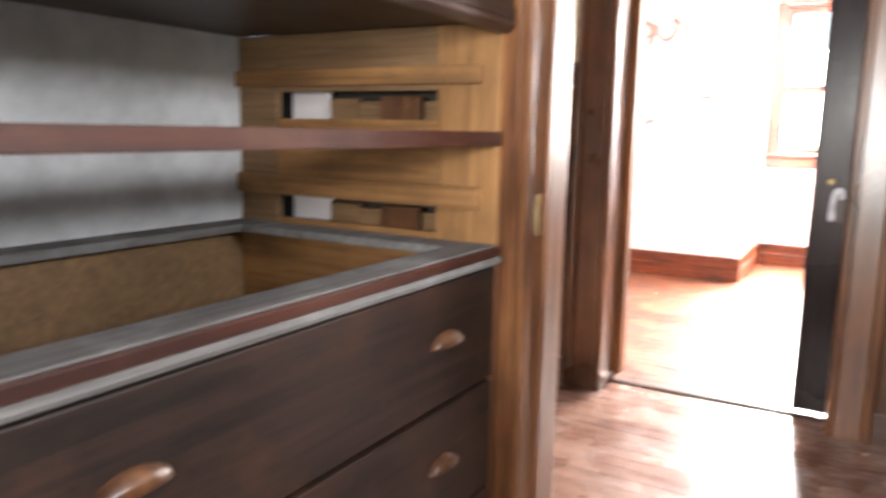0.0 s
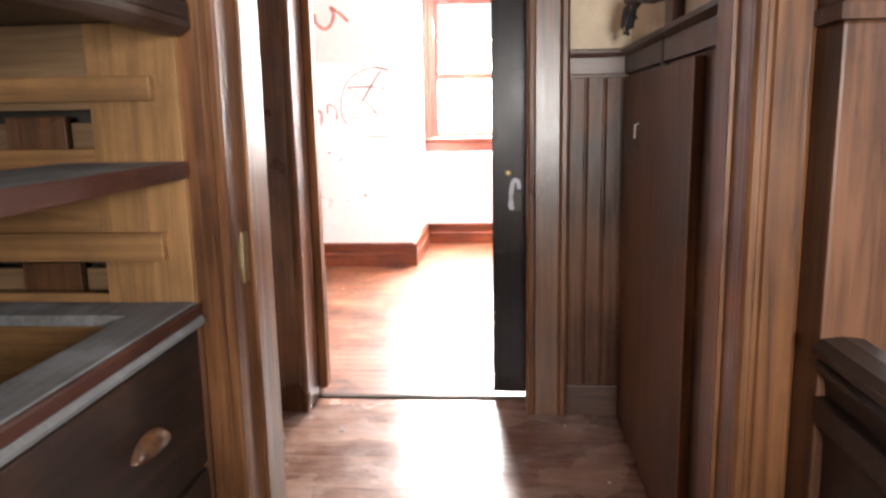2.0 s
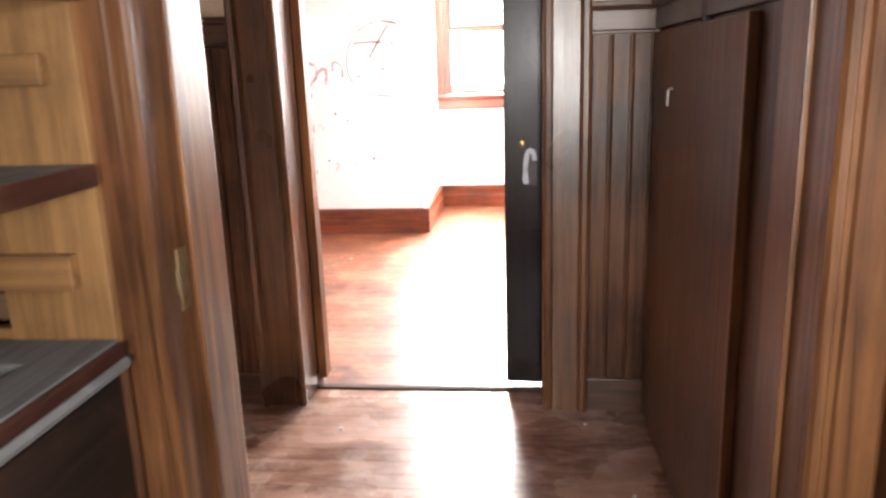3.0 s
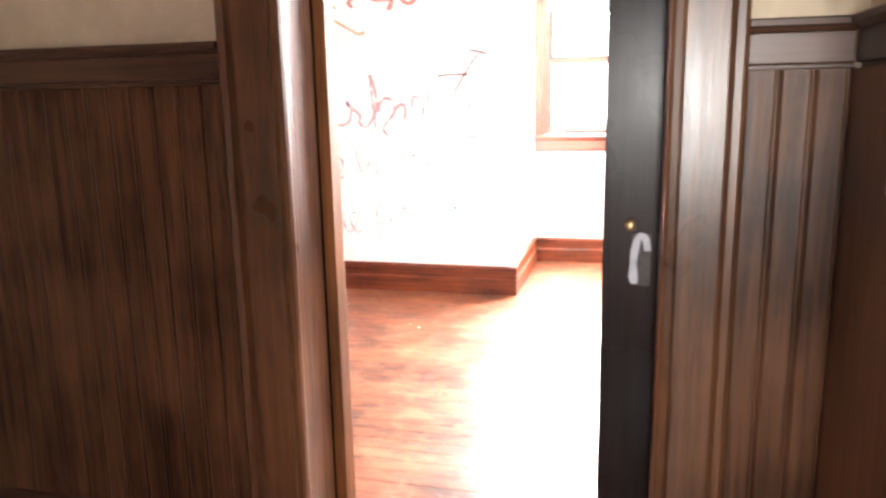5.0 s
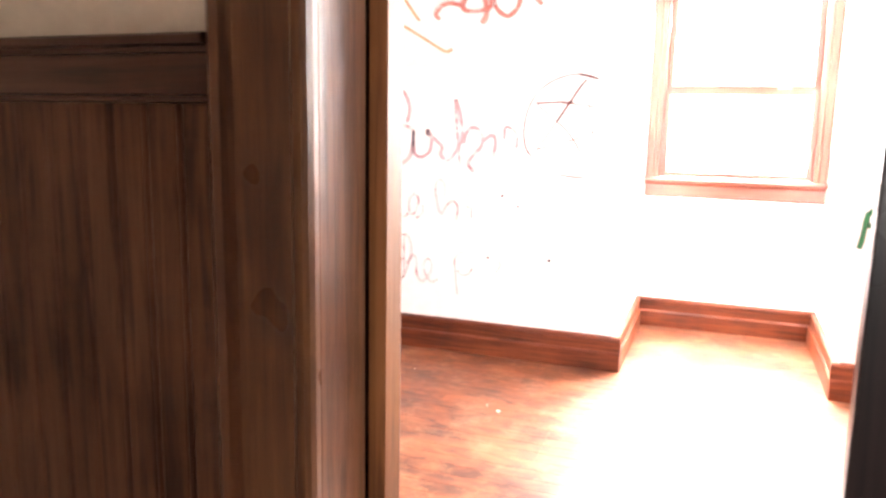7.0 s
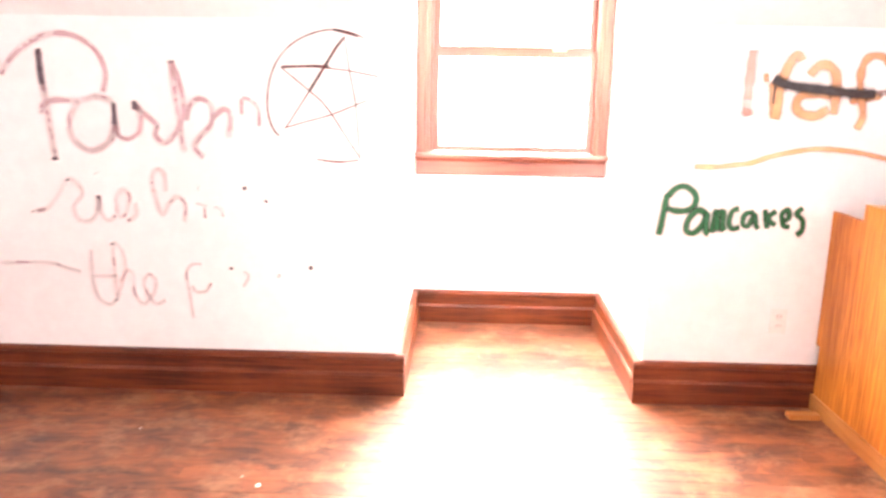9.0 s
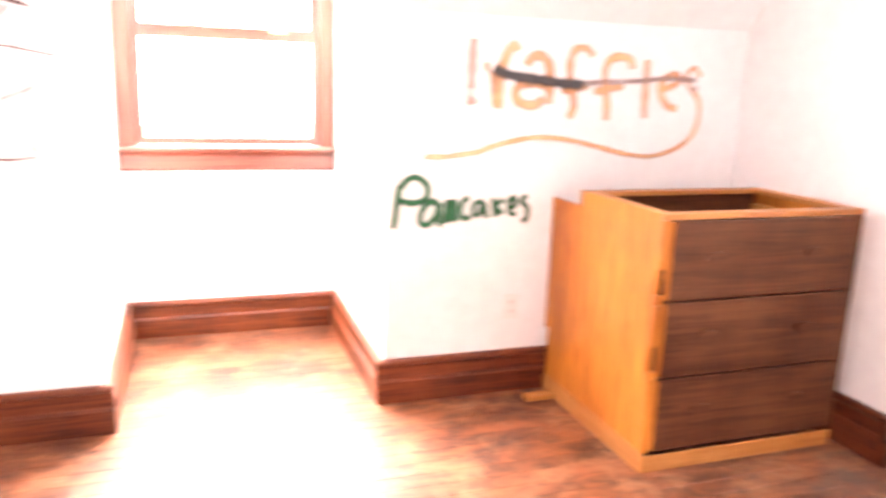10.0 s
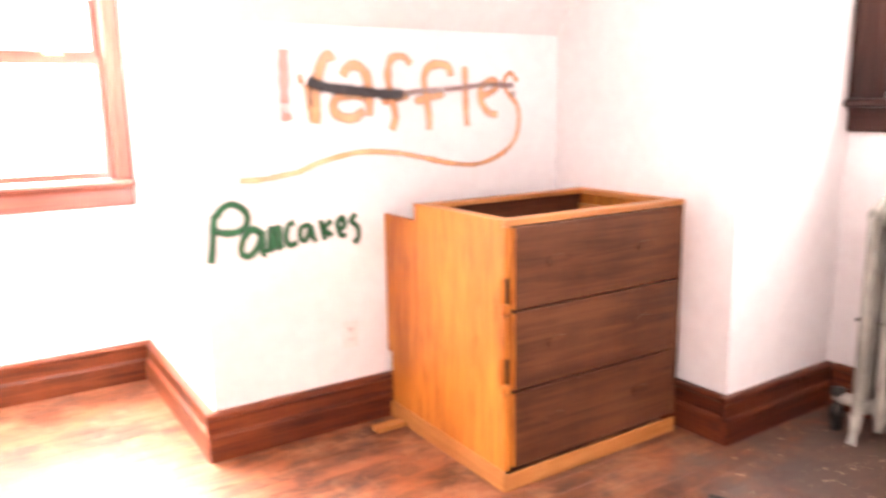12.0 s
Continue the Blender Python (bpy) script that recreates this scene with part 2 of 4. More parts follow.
glass = bpy.data.materials.new("window_glass")
glass.use_nodes = True
gb = glass.node_tree.nodes["Principled BSDF"]
gb.inputs["Base Color"].default_value = (0.97, 0.98, 0.98, 1)
gb.inputs["Transmission Weight"].default_value = 1.0
gb.inputs["Roughness"].default_value = 0.02
gb.inputs["IOR"].default_value = 1.05


# ---- builders ----
def add_box(bm, x0, x1, y0, y1, z0, z1):
    m = Matrix.LocRotScale(((x0 + x1) / 2, (y0 + y1) / 2, (z0 + z1) / 2), None, (abs(x1 - x0), abs(y1 - y0), abs(z1 - z0)))
    return bmesh.ops.create_cube(bm, size=1, matrix=m)["verts"]


def box(x0, x1, y0, y1, z0, z1, bevel=0.0):
    bm = bmesh.new()
    add_box(bm, x0, x1, y0, y1, z0, z1)
    if bevel:
        bmesh.ops.bevel(bm, geom=bm.edges[:], offset=bevel, segments=2, affect='EDGES', profile=0.6)
    return bm


def boxes(*dims):
    bm = bmesh.new()
    for d in dims:
        add_box(bm, *d)
    return bm


def prism(outline, axis, a, b):
    """An outline in the two other axes (in xyz order), drawn out along axis from a to b."""
    bm = bmesh.new()

    def at(p, v):
        p = list(p)
        p.insert("xyz".index(axis), v)
        return p
    lo = [bm.verts.new(at(p, a)) for p in outline]
    hi = [bm.verts.new(at(p, b)) for p in outline]
    bm.faces.new(lo)
    bm.faces.new(hi[::-1])
    for i in range(len(lo)):
        j = (i + 1) % len(lo)
        bm.faces.new((lo[i], hi[i], hi[j], lo[j]))
    bmesh.ops.recalc_face_normals(bm, faces=bm.faces[:])
    return bm


def tube(points, radius, sides=12, taper=None):
    """A round tube along points."""
    bm = bmesh.new()
    pts = [Vector(p) for p in points]
    rings = []
    for i, p in enumerate(pts):
        way = (pts[min(i + 1, len(pts) - 1)] - pts[max(i - 1, 0)]).normalized()
        side = way.cross(Vector((0, 0, 1)) if abs(way.z) < 0.95 else Vector((0, 1, 0))).normalized()
        up = side.cross(way)
        r = radius * (taper[i] if taper else 1)
        rings.append([bm.verts.new(p + r * (math.cos(2 * math.pi * k / sides) * side + math.sin(2 * math.pi * k / sides) * up)) for k in range(sides)])
    for a, b in zip(rings, rings[1:]):
        for k in range(sides):
            bm.faces.new((a[k], a[(k + 1) % sides], b[(k + 1) % sides], b[k]))
    bm.faces.new(rings[0][::-1])
    bm.faces.new(rings[-1])
    bmesh.ops.recalc_face_normals(bm, faces=bm.faces[:])
    for f in bm.faces:
        f.smooth = len(f.verts) == 4
    return bm


def lathe(profile, centre, axis='z', sides=20):
    """A turned body: (radius, height) pairs round an axis through centre."""
    bm = bmesh.new()
    turn = {'z': Matrix.Identity(3), 'y': Euler((radians(90), 0, 0)).to_matrix(), 'x': Euler((0, radians(90), 0)).to_matrix()}[axis]
    rings = [[bm.verts.new(Vector(centre) + turn @ Vector((r * math.cos(2 * math.pi * k / sides), r * math.sin(2 * math.pi * k / sides), h))) for k in range(sides)] for r, h in profile]
    for a, b in zip(rings, rings[1:]):
        for k in range(sides):
            bm.faces.new((a[k], a[(k + 1) % sides], b[(k + 1) % sides], b[k])).smooth = True
    bm.faces.new(rings[0][::-1])
    bm.faces.new(rings[-1])
    bmesh.ops.recalc_face_normals(bm, faces=bm.faces[:])
    return bm


def mesh_of(bm, name, mat):
    me = bpy.data.meshes.new(name)
    bm.to_mesh(me)
    bm.free()
    me.materials.append(mat)
    return me


def part(name, bm, mat, parent, label=""):
    ob = new(name, mesh_of(bm, name, mat))
    ob.parent = parent
    if parent.type == 'EMPTY':
        ob.matrix_parent_inverse = Matrix.Translation(-parent.location)
    return tagged(ob, label)


def thing(name, base, label, category, group="", kind=""):
    ob = new(name)
    ob.empty_display_size = 0.1
    ob.location = base
    return tagged(ob, label, category, group, kind)


def setting(name, bm, mat, label, category):
    return tagged(new(name, mesh_of(bm, name, mat)), label, category, "", "structure")


def single(name, bm, mat, label, category, group=""):
    return tagged(new(name, mesh_of(bm, name, mat)), label, category, group)


# ---- plan ----
KNEE_Y, BACK_Y, KNEE_Z = 6.30, 7.43, 1.69          # knee wall, dormer back wall, foot of the slope
DORM_L, DORM_R = -0.965, 0.172                     # dormer cheeks
CHASE_X, CHASE_Y, EAST_X, WEST_X = 1.94, 5.25, 2.67, -3.6
HALL_Y, ROOM_Y = 3.16, 3.46                        # the two faces of the pocket door wall
TOP = 2.58
SL = math.tan(radians(50))
SLOPE_TOP_Y = KNEE_Y - (TOP - KNEE_Z) / SL
DOOR_L, DOOR_R, DOOR_TOP = -1.045, -0.105, 2.08
ARCH_L, ARCH_R, ARCH_Y0, ARCH_Y1 = -0.72, 0.235, 1.50, 1.74
CORR_W, VEST_E = -2.3, 0.30
CAB_X, CAB_BACK = -0.79, -1.63
STAIR_E, HALL_S = 1.50, -1.8

# ---- structure: bedroom ----
floor_room = setting("floor_bedroom", boxes((WEST_X, EAST_X, ROOM_Y - 0.14, KNEE_Y, -0.2, -0.02), (DORM_L, DORM_R, KNEE_Y, BACK_Y, -0.2, -0.02)), joint, "worn red-brown hardwood strip floor of the bedroom", "floor")
setting("wall_knee_west", boxes((WEST_X, DORM_L - 0.13, KNEE_Y, KNEE_Y + 0.13, 0, KNEE_Z)), plaster, "white plaster knee wall covered with faded graffiti", "wall")
setting("wall_knee_east", boxes((DORM_R + 0.13, CHASE_X, KNEE_Y, KNEE_Y + 0.13, 0, KNEE_Z)), plaster, "white plaster knee wall with green and orange graffiti", "wall")
cheek = [(KNEE_Y, 0), (BACK_Y, 0), (BACK_Y, TOP), (SLOPE_TOP_Y, TOP), (KNEE_Y, KNEE_Z)]
setting("wall_dormer_west", prism(cheek, 'x', DORM_L - 0.13, DORM_L), plaster, "white plaster cheek wall of the dormer", "wall")
setting("wall_dormer_east", prism(cheek, 'x', DORM_R, DORM_R + 0.13), plaster, "white plaster cheek wall of the dormer", "wall")
WX0, WX1, WZ0, WZ1 = -0.88, 0.10, 1.03, 2.36
setting("wall_dormer_back", boxes((DORM_L - 0.13, WX0, BACK_Y, BACK_Y + 0.16, 0, TOP), (WX1, DORM_R + 0.13, BACK_Y, BACK_Y + 0.16, 0, TOP), (WX0, WX1, BACK_Y, BACK_Y + 0.16, 0, WZ0), (WX0, WX1, BACK_Y, BACK_Y + 0.16, WZ1, TOP)), plaster, "white plaster wall under the dormer window", "wall")
slope_line = [(KNEE_Y, KNEE_Z), (KNEE_Y + 0.13, KNEE_Z), (KNEE_Y + 0.13, KNEE_Z + 0.1), (SLOPE_TOP_Y + 0.13, TOP + 0.1), (SLOPE_TOP_Y, TOP)]
setting("ceiling_slope_west", prism(slope_line, 'x', WEST_X, DORM_L - 0.13), plaster, "sloped white plaster ceiling with faded red scrawl", "ceiling")
setting("ceiling_slope_east", prism(slope_line, 'x', DORM_R + 0.13, CHASE_X), plaster, "sloped white plaster ceiling above the knee wall", "ceiling")
setting("wall_chase", boxes((CHASE_X, EAST_X + 0.16, CHASE_Y, KNEE_Y + 0.13, 0, TOP)), plaster, "white plaster boxed-out chase beside the chest", "wall")
EY0, EY1, EZ0, EZ1 = 4.17, 5.11, 1.40, 2.42
setting("wall_east", boxes((EAST_X, EAST_X + 0.16, ROOM_Y - 0.3, EY0, 0, TOP), (EAST_X, EAST_X + 0.16, EY1, CHASE_Y, 0, TOP), (EAST_X, EAST_X + 0.16, EY0, EY1, 0, EZ0), (EAST_X, EAST_X + 0.16, EY0, EY1, EZ1, TOP)), plaster, "white plaster wall behind the radiator", "wall")
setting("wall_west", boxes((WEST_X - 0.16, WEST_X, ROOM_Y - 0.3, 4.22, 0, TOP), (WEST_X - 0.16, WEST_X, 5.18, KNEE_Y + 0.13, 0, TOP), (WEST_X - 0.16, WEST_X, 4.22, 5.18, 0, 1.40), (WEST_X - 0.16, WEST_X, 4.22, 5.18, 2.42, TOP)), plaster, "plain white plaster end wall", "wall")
setting("ceiling_bedroom", boxes((WEST_X - 0.16, EAST_X + 0.16, ROOM_Y - 0.15, SLOPE_TOP_Y + 0.1, TOP + 0.004, TOP + 0.1), (DORM_L - 0.13, DORM_R + 0.13, SLOPE_TOP_Y + 0.1, BACK_Y + 0.16, TOP + 0.004, TOP + 0.1)), plaster, "flat white plaster bedroom ceiling", "ceiling")

# pocket door wall: two leaves of wall with the pocket between them
MID0, MID1 = 3.325, 3.415
for nm, y0, y1, mt in (("wall_hall_side", HALL_Y, MID0, plaster_hall), ("wall_room_side", MID1, ROOM_Y, plaster)):
    e = VEST_E if y1 < 3.4 else EAST_X
    w = CORR_W if y1 < 3.4 else WEST_X
    setting(nm, boxes((w, DOOR_L - 0.02, y0, y1, 0, TOP), (DOOR_R + 0.02, e, y0, y1, 0, TOP), (DOOR_L - 0.02, DOOR_R + 0.02, y0, y1, DOOR_TOP + 0.02, TOP)), mt, "plaster wall beside the pocket doorway", "wall")

# ---- structure: hall and corridor ----
floor_hall = setting("floor_hall", boxes((CORR_W, STAIR_E, HALL_S, ROOM_Y - 0.145, -0.2, -0.02)), joint, "scuffed brown wooden hall floor", "floor")
setting("threshold", prism([(3.295, -0.02), (3.295, 0.004), (3.302, 0.008), (3.33, 0.008), (3.337, 0.002), (3.337, -0.02)], 'x', DOOR_L, DOOR_R), joint, "dark gap strip in the doorway floor", "threshold")
setting("wall_vestibule_east", boxes((VEST_E, VEST_E + 0.12, ARCH_Y1, HALL_Y + 0.16, 0, TOP)), plaster_hall, "cream plaster above dark wainscot", "wall")
setting("wall_arch", boxes((CORR_W, -0.80, ARCH_Y0 + 0.13, ARCH_Y1 - 0.02, 0, TOP), (-0.80, ARCH_L - 0.025, ARCH_Y0 + 0.02, ARCH_Y1 - 0.02, 0, TOP), (ARCH_R + 0.025, STAIR_E, ARCH_Y0 + 0.02, ARCH_Y1 - 0.02, 0, TOP), (ARCH_L - 0.025, ARCH_R + 0.025, ARCH_Y0 + 0.02, ARCH_Y1 - 0.02, 2.16, TOP)), plaster, "white plaster wall round the cased opening, sprayed with black", "wall")
setting("wall_corridor_west", boxes((CORR_W - 0.12, CORR_W, ARCH_Y0, HALL_Y + 0.16, 0, TOP)), plaster_hall, "cream plaster corridor end wall", "wall")
setting("wall_hall_west", boxes((CAB_BACK - 0.12, CAB_BACK, HALL_S, ARCH_Y0 + 0.02, 0, TOP)), plaster_grey, "bare grey plaster at the back of the built-in", "wall")
setting("wall_hall_south", boxes((CAB_BACK - 0.12, -0.16, HALL_S - 0.12, HALL_S, 0, TOP), (0.36, STAIR_E + 0.12, HALL_S - 0.12, HALL_S, 0, TOP), (-0.16, 0.36, HALL_S - 0.12, HALL_S, 0, 1.07), (-0.16, 0.36, HALL_S - 0.12, HALL_S, 1.61, TOP)), plaster, "plain plaster hall wall", "wall")
setting("wall_stair_east", boxes((STAIR_E, STAIR_E + 0.12, HALL_S, -0.20, 0, TOP), (STAIR_E, STAIR_E + 0.12, 1.10, ARCH_Y0 + 0.02, 0, TOP), (STAIR_E, STAIR_E + 0.12, -0.20, 1.10, 0, 1.0), (STAIR_E, STAIR_E + 0.12, -0.20, 1.10, 2.1, TOP)), plaster, "plaster stairwell wall with a window opening", "wall")
setting("ceiling_hall", boxes((CORR_W - 0.12, STAIR_E + 0.12, HALL_S - 0.12, ROOM_Y - 0.15, TOP + 0.004, TOP + 0.1)), plaster, "plain plaster hall ceiling", "ceiling")


# ---- baseboards ----
def base_profile(sign, at):
    """Stepped baseboard section: a thick lower board, a thinner upper board and a rounded cap."""
    return [(at, 0), (at + sign * 0.040, 0), (at + sign * 0.040, 0.100), (at + sign * 0.034, 0.108), (at + sign * 0.026, 0.112), (at + sign * 0.026, 0.168), (at + sign * 0.032, 0.176), (at + sign * 0.030, 0.188), (at + sign * 0.020, 0.196), (at, 0.197)]


for nm, axis, sign, at, a, b, mt in (
        ("baseboard_knee_west", 'x', -1, KNEE_Y, WEST_X, DORM_L + 0.0385, trim_x), ("baseboard_knee_east", 'x', -1, KNEE_Y, DORM_R - 0.0385, CHASE_X - 0.04, trim_x),
        ("baseboard_dormer_back", 'x', -1, BACK_Y, DORM_L, DORM_R, trim_x), ("baseboard_chase", 'x', -1, CHASE_Y, CHASE_X - 0.0385, EAST_X, trim_x),
        ("baseboard_dormer_west", 'y', 1, DORM_L, KNEE_Y, BACK_Y - 0.04, trim_y), ("baseboard_dormer_east", 'y', -1, DORM_R, KNEE_Y, BACK_Y - 0.04, trim_y),
        ("baseboard_chase_side", 'y', -1, CHASE_X, CHASE_Y, KNEE_Y, trim_y), ("baseboard_east", 'y', -1, EAST_X, ROOM_Y, CHASE_Y - 0.04, trim_y)):
    setting(nm, prism(base_profile(sign, at), axis, a, b), mt, "red-brown stained wooden baseboard with stepped moulding", "baseboard")


# ---- windows ----
def sash(parent, name, frame_bms, mat, pane):
    s = part(name, frame_bms, mat, parent)
    p = part("pane", pane, glass, s)
    p.visible_shadow = False
    return s


win = thing("window_1", (-0.39, BACK_Y, 0.91), "double-hung dormer window in orange-brown stained oak", "window", kind="structure")
Y = BACK_Y
casing_l = [(DORM_L + 0.012, Y), (DORM_L + 0.012, Y - 0.020), (DORM_L + 0.022, Y - 0.026), (WX0 - 0.028, Y - 0.020), (WX0 - 0.016, Y - 0.028), (WX0 + 0.005, Y - 0.020), (WX0 + 0.005, Y)]
part("casing", prism(casing_l, 'z', 1.035, 2.36), win_up, win)
mirror_x = [(-0.78 - x - 0.012, y) for x, y in casing_l]
part("casing", prism(mirror_x, 'z', 1.035, 2.36), win_up, win)
part("head_casing", box(DORM_L + 0.008, DORM_R - 0.012, Y - 0.028, Y, 2.362, 2.47, 0.005), win_x, win)
part("sill", prism([(Y + 0.1, 1.005), (Y - 0.040, 1.005), (Y - 0.052, 1.012), (Y - 0.052, 1.026), (Y - 0.044, 1.034), (Y + 0.1, 1.040)], 'x', DORM_L + 0.006, DORM_R - 0.006), win_x, win)
part("apron", prism([(Y, 0.905), (Y - 0.014, 0.905), (Y - 0.024, 0.915), (Y - 0.022, 0.985), (Y - 0.034, 1.004), (Y, 1.004)], 'x', DORM_L + 0.012, DORM_R - 0.012), win_x, win)
part("jamb", box(WX0, WX0 + 0.022, Y, Y + 0.15, 1.04, 2.36, 0.002), win_up, win)
part("jamb", box(WX1 - 0.022, WX1, Y, Y + 0.15, 1.04, 2.36, 0.002), win_up, win)
part("head_jamb", box(WX0 + 0.022, WX1 - 0.022, Y, Y + 0.15, 2.338, 2.36), win_x, win)
a0, a1 = WX0 + 0.022, WX1 - 0.022
low = boxes((a0, a0 + 0.035, Y + 0.02, Y + 0.055, 1.042, 1.62), (a1 - 0.035, a1, Y + 0.02, Y + 0.055, 1.042, 1.62), (a0 + 0.035, a1 - 0.035, Y + 0.02, Y + 0.055, 1.042, 1.075), (a0 + 0.035, a1 - 0.035, Y + 0.02, Y + 0.055, 1.585, 1.62))
sash(win, "lower_sash", low, win_up, boxes((a0 + 0.035, a1 - 0.035, Y + 0.036, Y + 0.040, 1.075, 1.585)))
upp = boxes((a0, a0 + 0.04, Y + 0.06, Y + 0.095, 1.59, 2.338), (a1 - 0.04, a1, Y + 0.06, Y + 0.095, 1.59, 2.338), (a0 + 0.04, a1 - 0.04, Y + 0.06, Y + 0.095, 1.60, 1.65), (a0 + 0.04, a1 - 0.04, Y + 0.06, Y + 0.095, 2.29, 2.338))
up_s = sash(win, "upper_sash", upp, win_up, boxes((a0 + 0.04, a1 - 0.04, Y + 0.076, Y + 0.080, 1.65, 2.29)))
part("sash_lock", box(-0.17, -0.09, Y + 0.035, Y + 0.058, 1.621, 1.640, 0.004), brass, win, "small brass sash lock")

win2 = thing("window_2", (EAST_X, 4.64, 1.24), "double-hung window with dark casing and white painted sash", "window", kind="structure")
X = EAST_X
cas = [(X, EY1 - 0.006), (X - 0.022, EY1 - 0.006), (X - 0.030, EY1 + 0.012), (X - 0.022, EY1 + 0.030), (X - 0.022, EY1 + 0.090), (X - 0.034, EY1 + 0.105), (X - 0.034, EY1 + 0.132), (X, EY1 + 0.132)]
part("casing", prism(cas, 'z', 1.372, 2.42), walnut_up, win2)
part("casing", prism([(x, 2 * 4.64 - y) for x, y in cas], 'z', 1.372, 2.42), walnut_up, win2)
part("head_casing", box(X - 0.032, X, EY0 - 0.13, EY1 + 0.13, 2.422, 2.54, 0.005), walnut_y, win2)
part("sill", prism([(X + 0.12, 1.335), (X - 0.045, 1.335), (X - 0.055, 1.343), (X - 0.055, 1.360), (X - 0.046, 1.370), (X + 0.12, 1.380)], 'y', EY0 - 0.135, EY1 + 0.136), walnut_y, win2)
part("apron", prism([(X, 1.232), (X - 0.016, 1.232), (X - 0.026, 1.245), (X - 0.024, 1.31), (X - 0.036, 1.334), (X, 1.334)], 'y', EY0 - 0.13, EY1 + 0.13), walnut_y, win2)
part("jamb", box(X, X + 0.15, EY1 - 0.02, EY1, 1.38, 2.42, 0.002), walnut_up, win2)
part("jamb", box(X, X + 0.15, EY0, EY0 + 0.02, 1.38, 2.42, 0.002), walnut_up, win2)
b0, b1 = EY0 + 0.02, EY1 - 0.02
low = boxes((X + 0.03, X + 0.07, b0, b0 + 0.05, 1.382, 1.92), (X + 0.03, X + 0.07, b1 - 0.05, b1, 1.382, 1.92), (X + 0.03, X + 0.07, b0 + 0.05, b1 - 0.05, 1.382, 1.465), (X + 0.03, X + 0.07, b0 + 0.05, b1 - 0.05, 1.88, 1.92))
sash(win2, "lower_sash", low, white_paint, boxes((X + 0.048, X + 0.052, b0 + 0.05, b1 - 0.05, 1.465, 1.88)))
upp = boxes((X + 0.075, X + 0.115, b0, b0 + 0.05, 1.90, 2.42), (X + 0.075, X + 0.115, b1 - 0.05, b1, 1.90, 2.42), (X + 0.075, X + 0.115, b0 + 0.05, b1 - 0.05, 1.90, 1.94), (X + 0.075, X + 0.115, b0 + 0.05, b1 - 0.05, 2.37, 2.42))
sash(win2, "upper_sash", upp, white_paint, boxes((X + 0.093, X + 0.097, b0 + 0.05, b1 - 0.05, 1.94, 2.37)))

def plain_frame(name, base, label, bars):
    w = thing(name, base, label, "window", kind="structure")
    for b in bars:
        part("frame", box(*b, 0.003), brown_up, w)


plain_frame("window_3", (STAIR_E, 0.45, 1.0), "plain brown framed stair window", ((STAIR_E + 0.04, STAIR_E + 0.09, -0.20, -0.15, 1.0, 2.1), (STAIR_E + 0.04, STAIR_E + 0.09, 1.05, 1.10, 1.0, 2.1), (STAIR_E + 0.04, STAIR_E + 0.09, -0.15, 1.05, 1.0, 1.05), (STAIR_E + 0.04, STAIR_E + 0.09, -0.15, 1.05, 2.05, 2.1)))
plain_frame("window_5", (0.1, HALL_S, 1.07), "small brown framed hall window", ((-0.16, -0.13, HALL_S - 0.09, HALL_S - 0.04, 1.07, 1.61), (0.33, 0.36, HALL_S - 0.09, HALL_S - 0.04, 1.07, 1.61), (-0.13, 0.33, HALL_S - 0.09, HALL_S - 0.04, 1.07, 1.10), (-0.13, 0.33, HALL_S - 0.09, HALL_S - 0.04, 1.58, 1.61)))
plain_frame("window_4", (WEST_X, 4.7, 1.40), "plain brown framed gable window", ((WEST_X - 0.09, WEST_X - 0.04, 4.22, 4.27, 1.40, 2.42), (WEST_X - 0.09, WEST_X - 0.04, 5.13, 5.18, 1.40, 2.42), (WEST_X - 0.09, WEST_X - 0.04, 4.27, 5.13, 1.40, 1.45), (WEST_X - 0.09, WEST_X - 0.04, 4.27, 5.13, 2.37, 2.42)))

# ---- pocket doorway ----
door = thing("doorway_casing", (-0.575, HALL_Y, 0), "dark stained wooden casing of the pocket doorway", "door frame", kind="structure")


def door_casing(outer, inner, s, y):
    """Flat casing with a proud outer back band and an inner bead; s points from outer to inner."""
    return [(outer, y), (outer, y - 0.034), (outer + s * 0.010, y - 0.042), (outer + s * 0.026, y - 0.040), (outer + s * 0.032, y - 0.028), (outer + s * 0.038, y - 0.022), (inner - s * 0.036, y - 0.022), (inner - s * 0.028, y - 0.030), (inner - s * 0.012, y - 0.032), (inner - s * 0.004, y - 0.026), (inner, y - 0.014), (inner, y)]


part("casing", prism(door_casing(-1.222, DOOR_L, 1, HALL_Y), 'z', 0, 2.20), casing_mid, door)
part("casing", prism(door_casing(0.060, DOOR_R, -1, HALL_Y), 'z', 0, 2.20), casing_mid, door)
part("head_casing", box(DOOR_L + 0.001, DOOR_R - 0.001, HALL_Y - 0.026, HALL_Y, DOOR_TOP, 2.20, 0.004), dark_x, door)
for x0, x1 in ((DOOR_L - 0.02, DOOR_L), (DOOR_R, DOOR_R + 0.02)):
    part("jamb", box(x0, x1, HALL_Y, MID0 - 0.002, 0, DOOR_TOP, 0.003), dark_up, door, "glossy worn door jamb")
    part("jamb", box(x0, x1, MID1 + 0.002, ROOM_Y, 0, DOOR_TOP, 0.003), brown_up, door)
part("head_jamb", boxes((DOOR_L, DOOR_R, HALL_Y, MID0, DOOR_TOP, DOOR_TOP + 0.02), (DOOR_L, DOOR_R, MID1, ROOM_Y, DOOR_TOP, DOOR_TOP + 0.02)), dark_x, door)
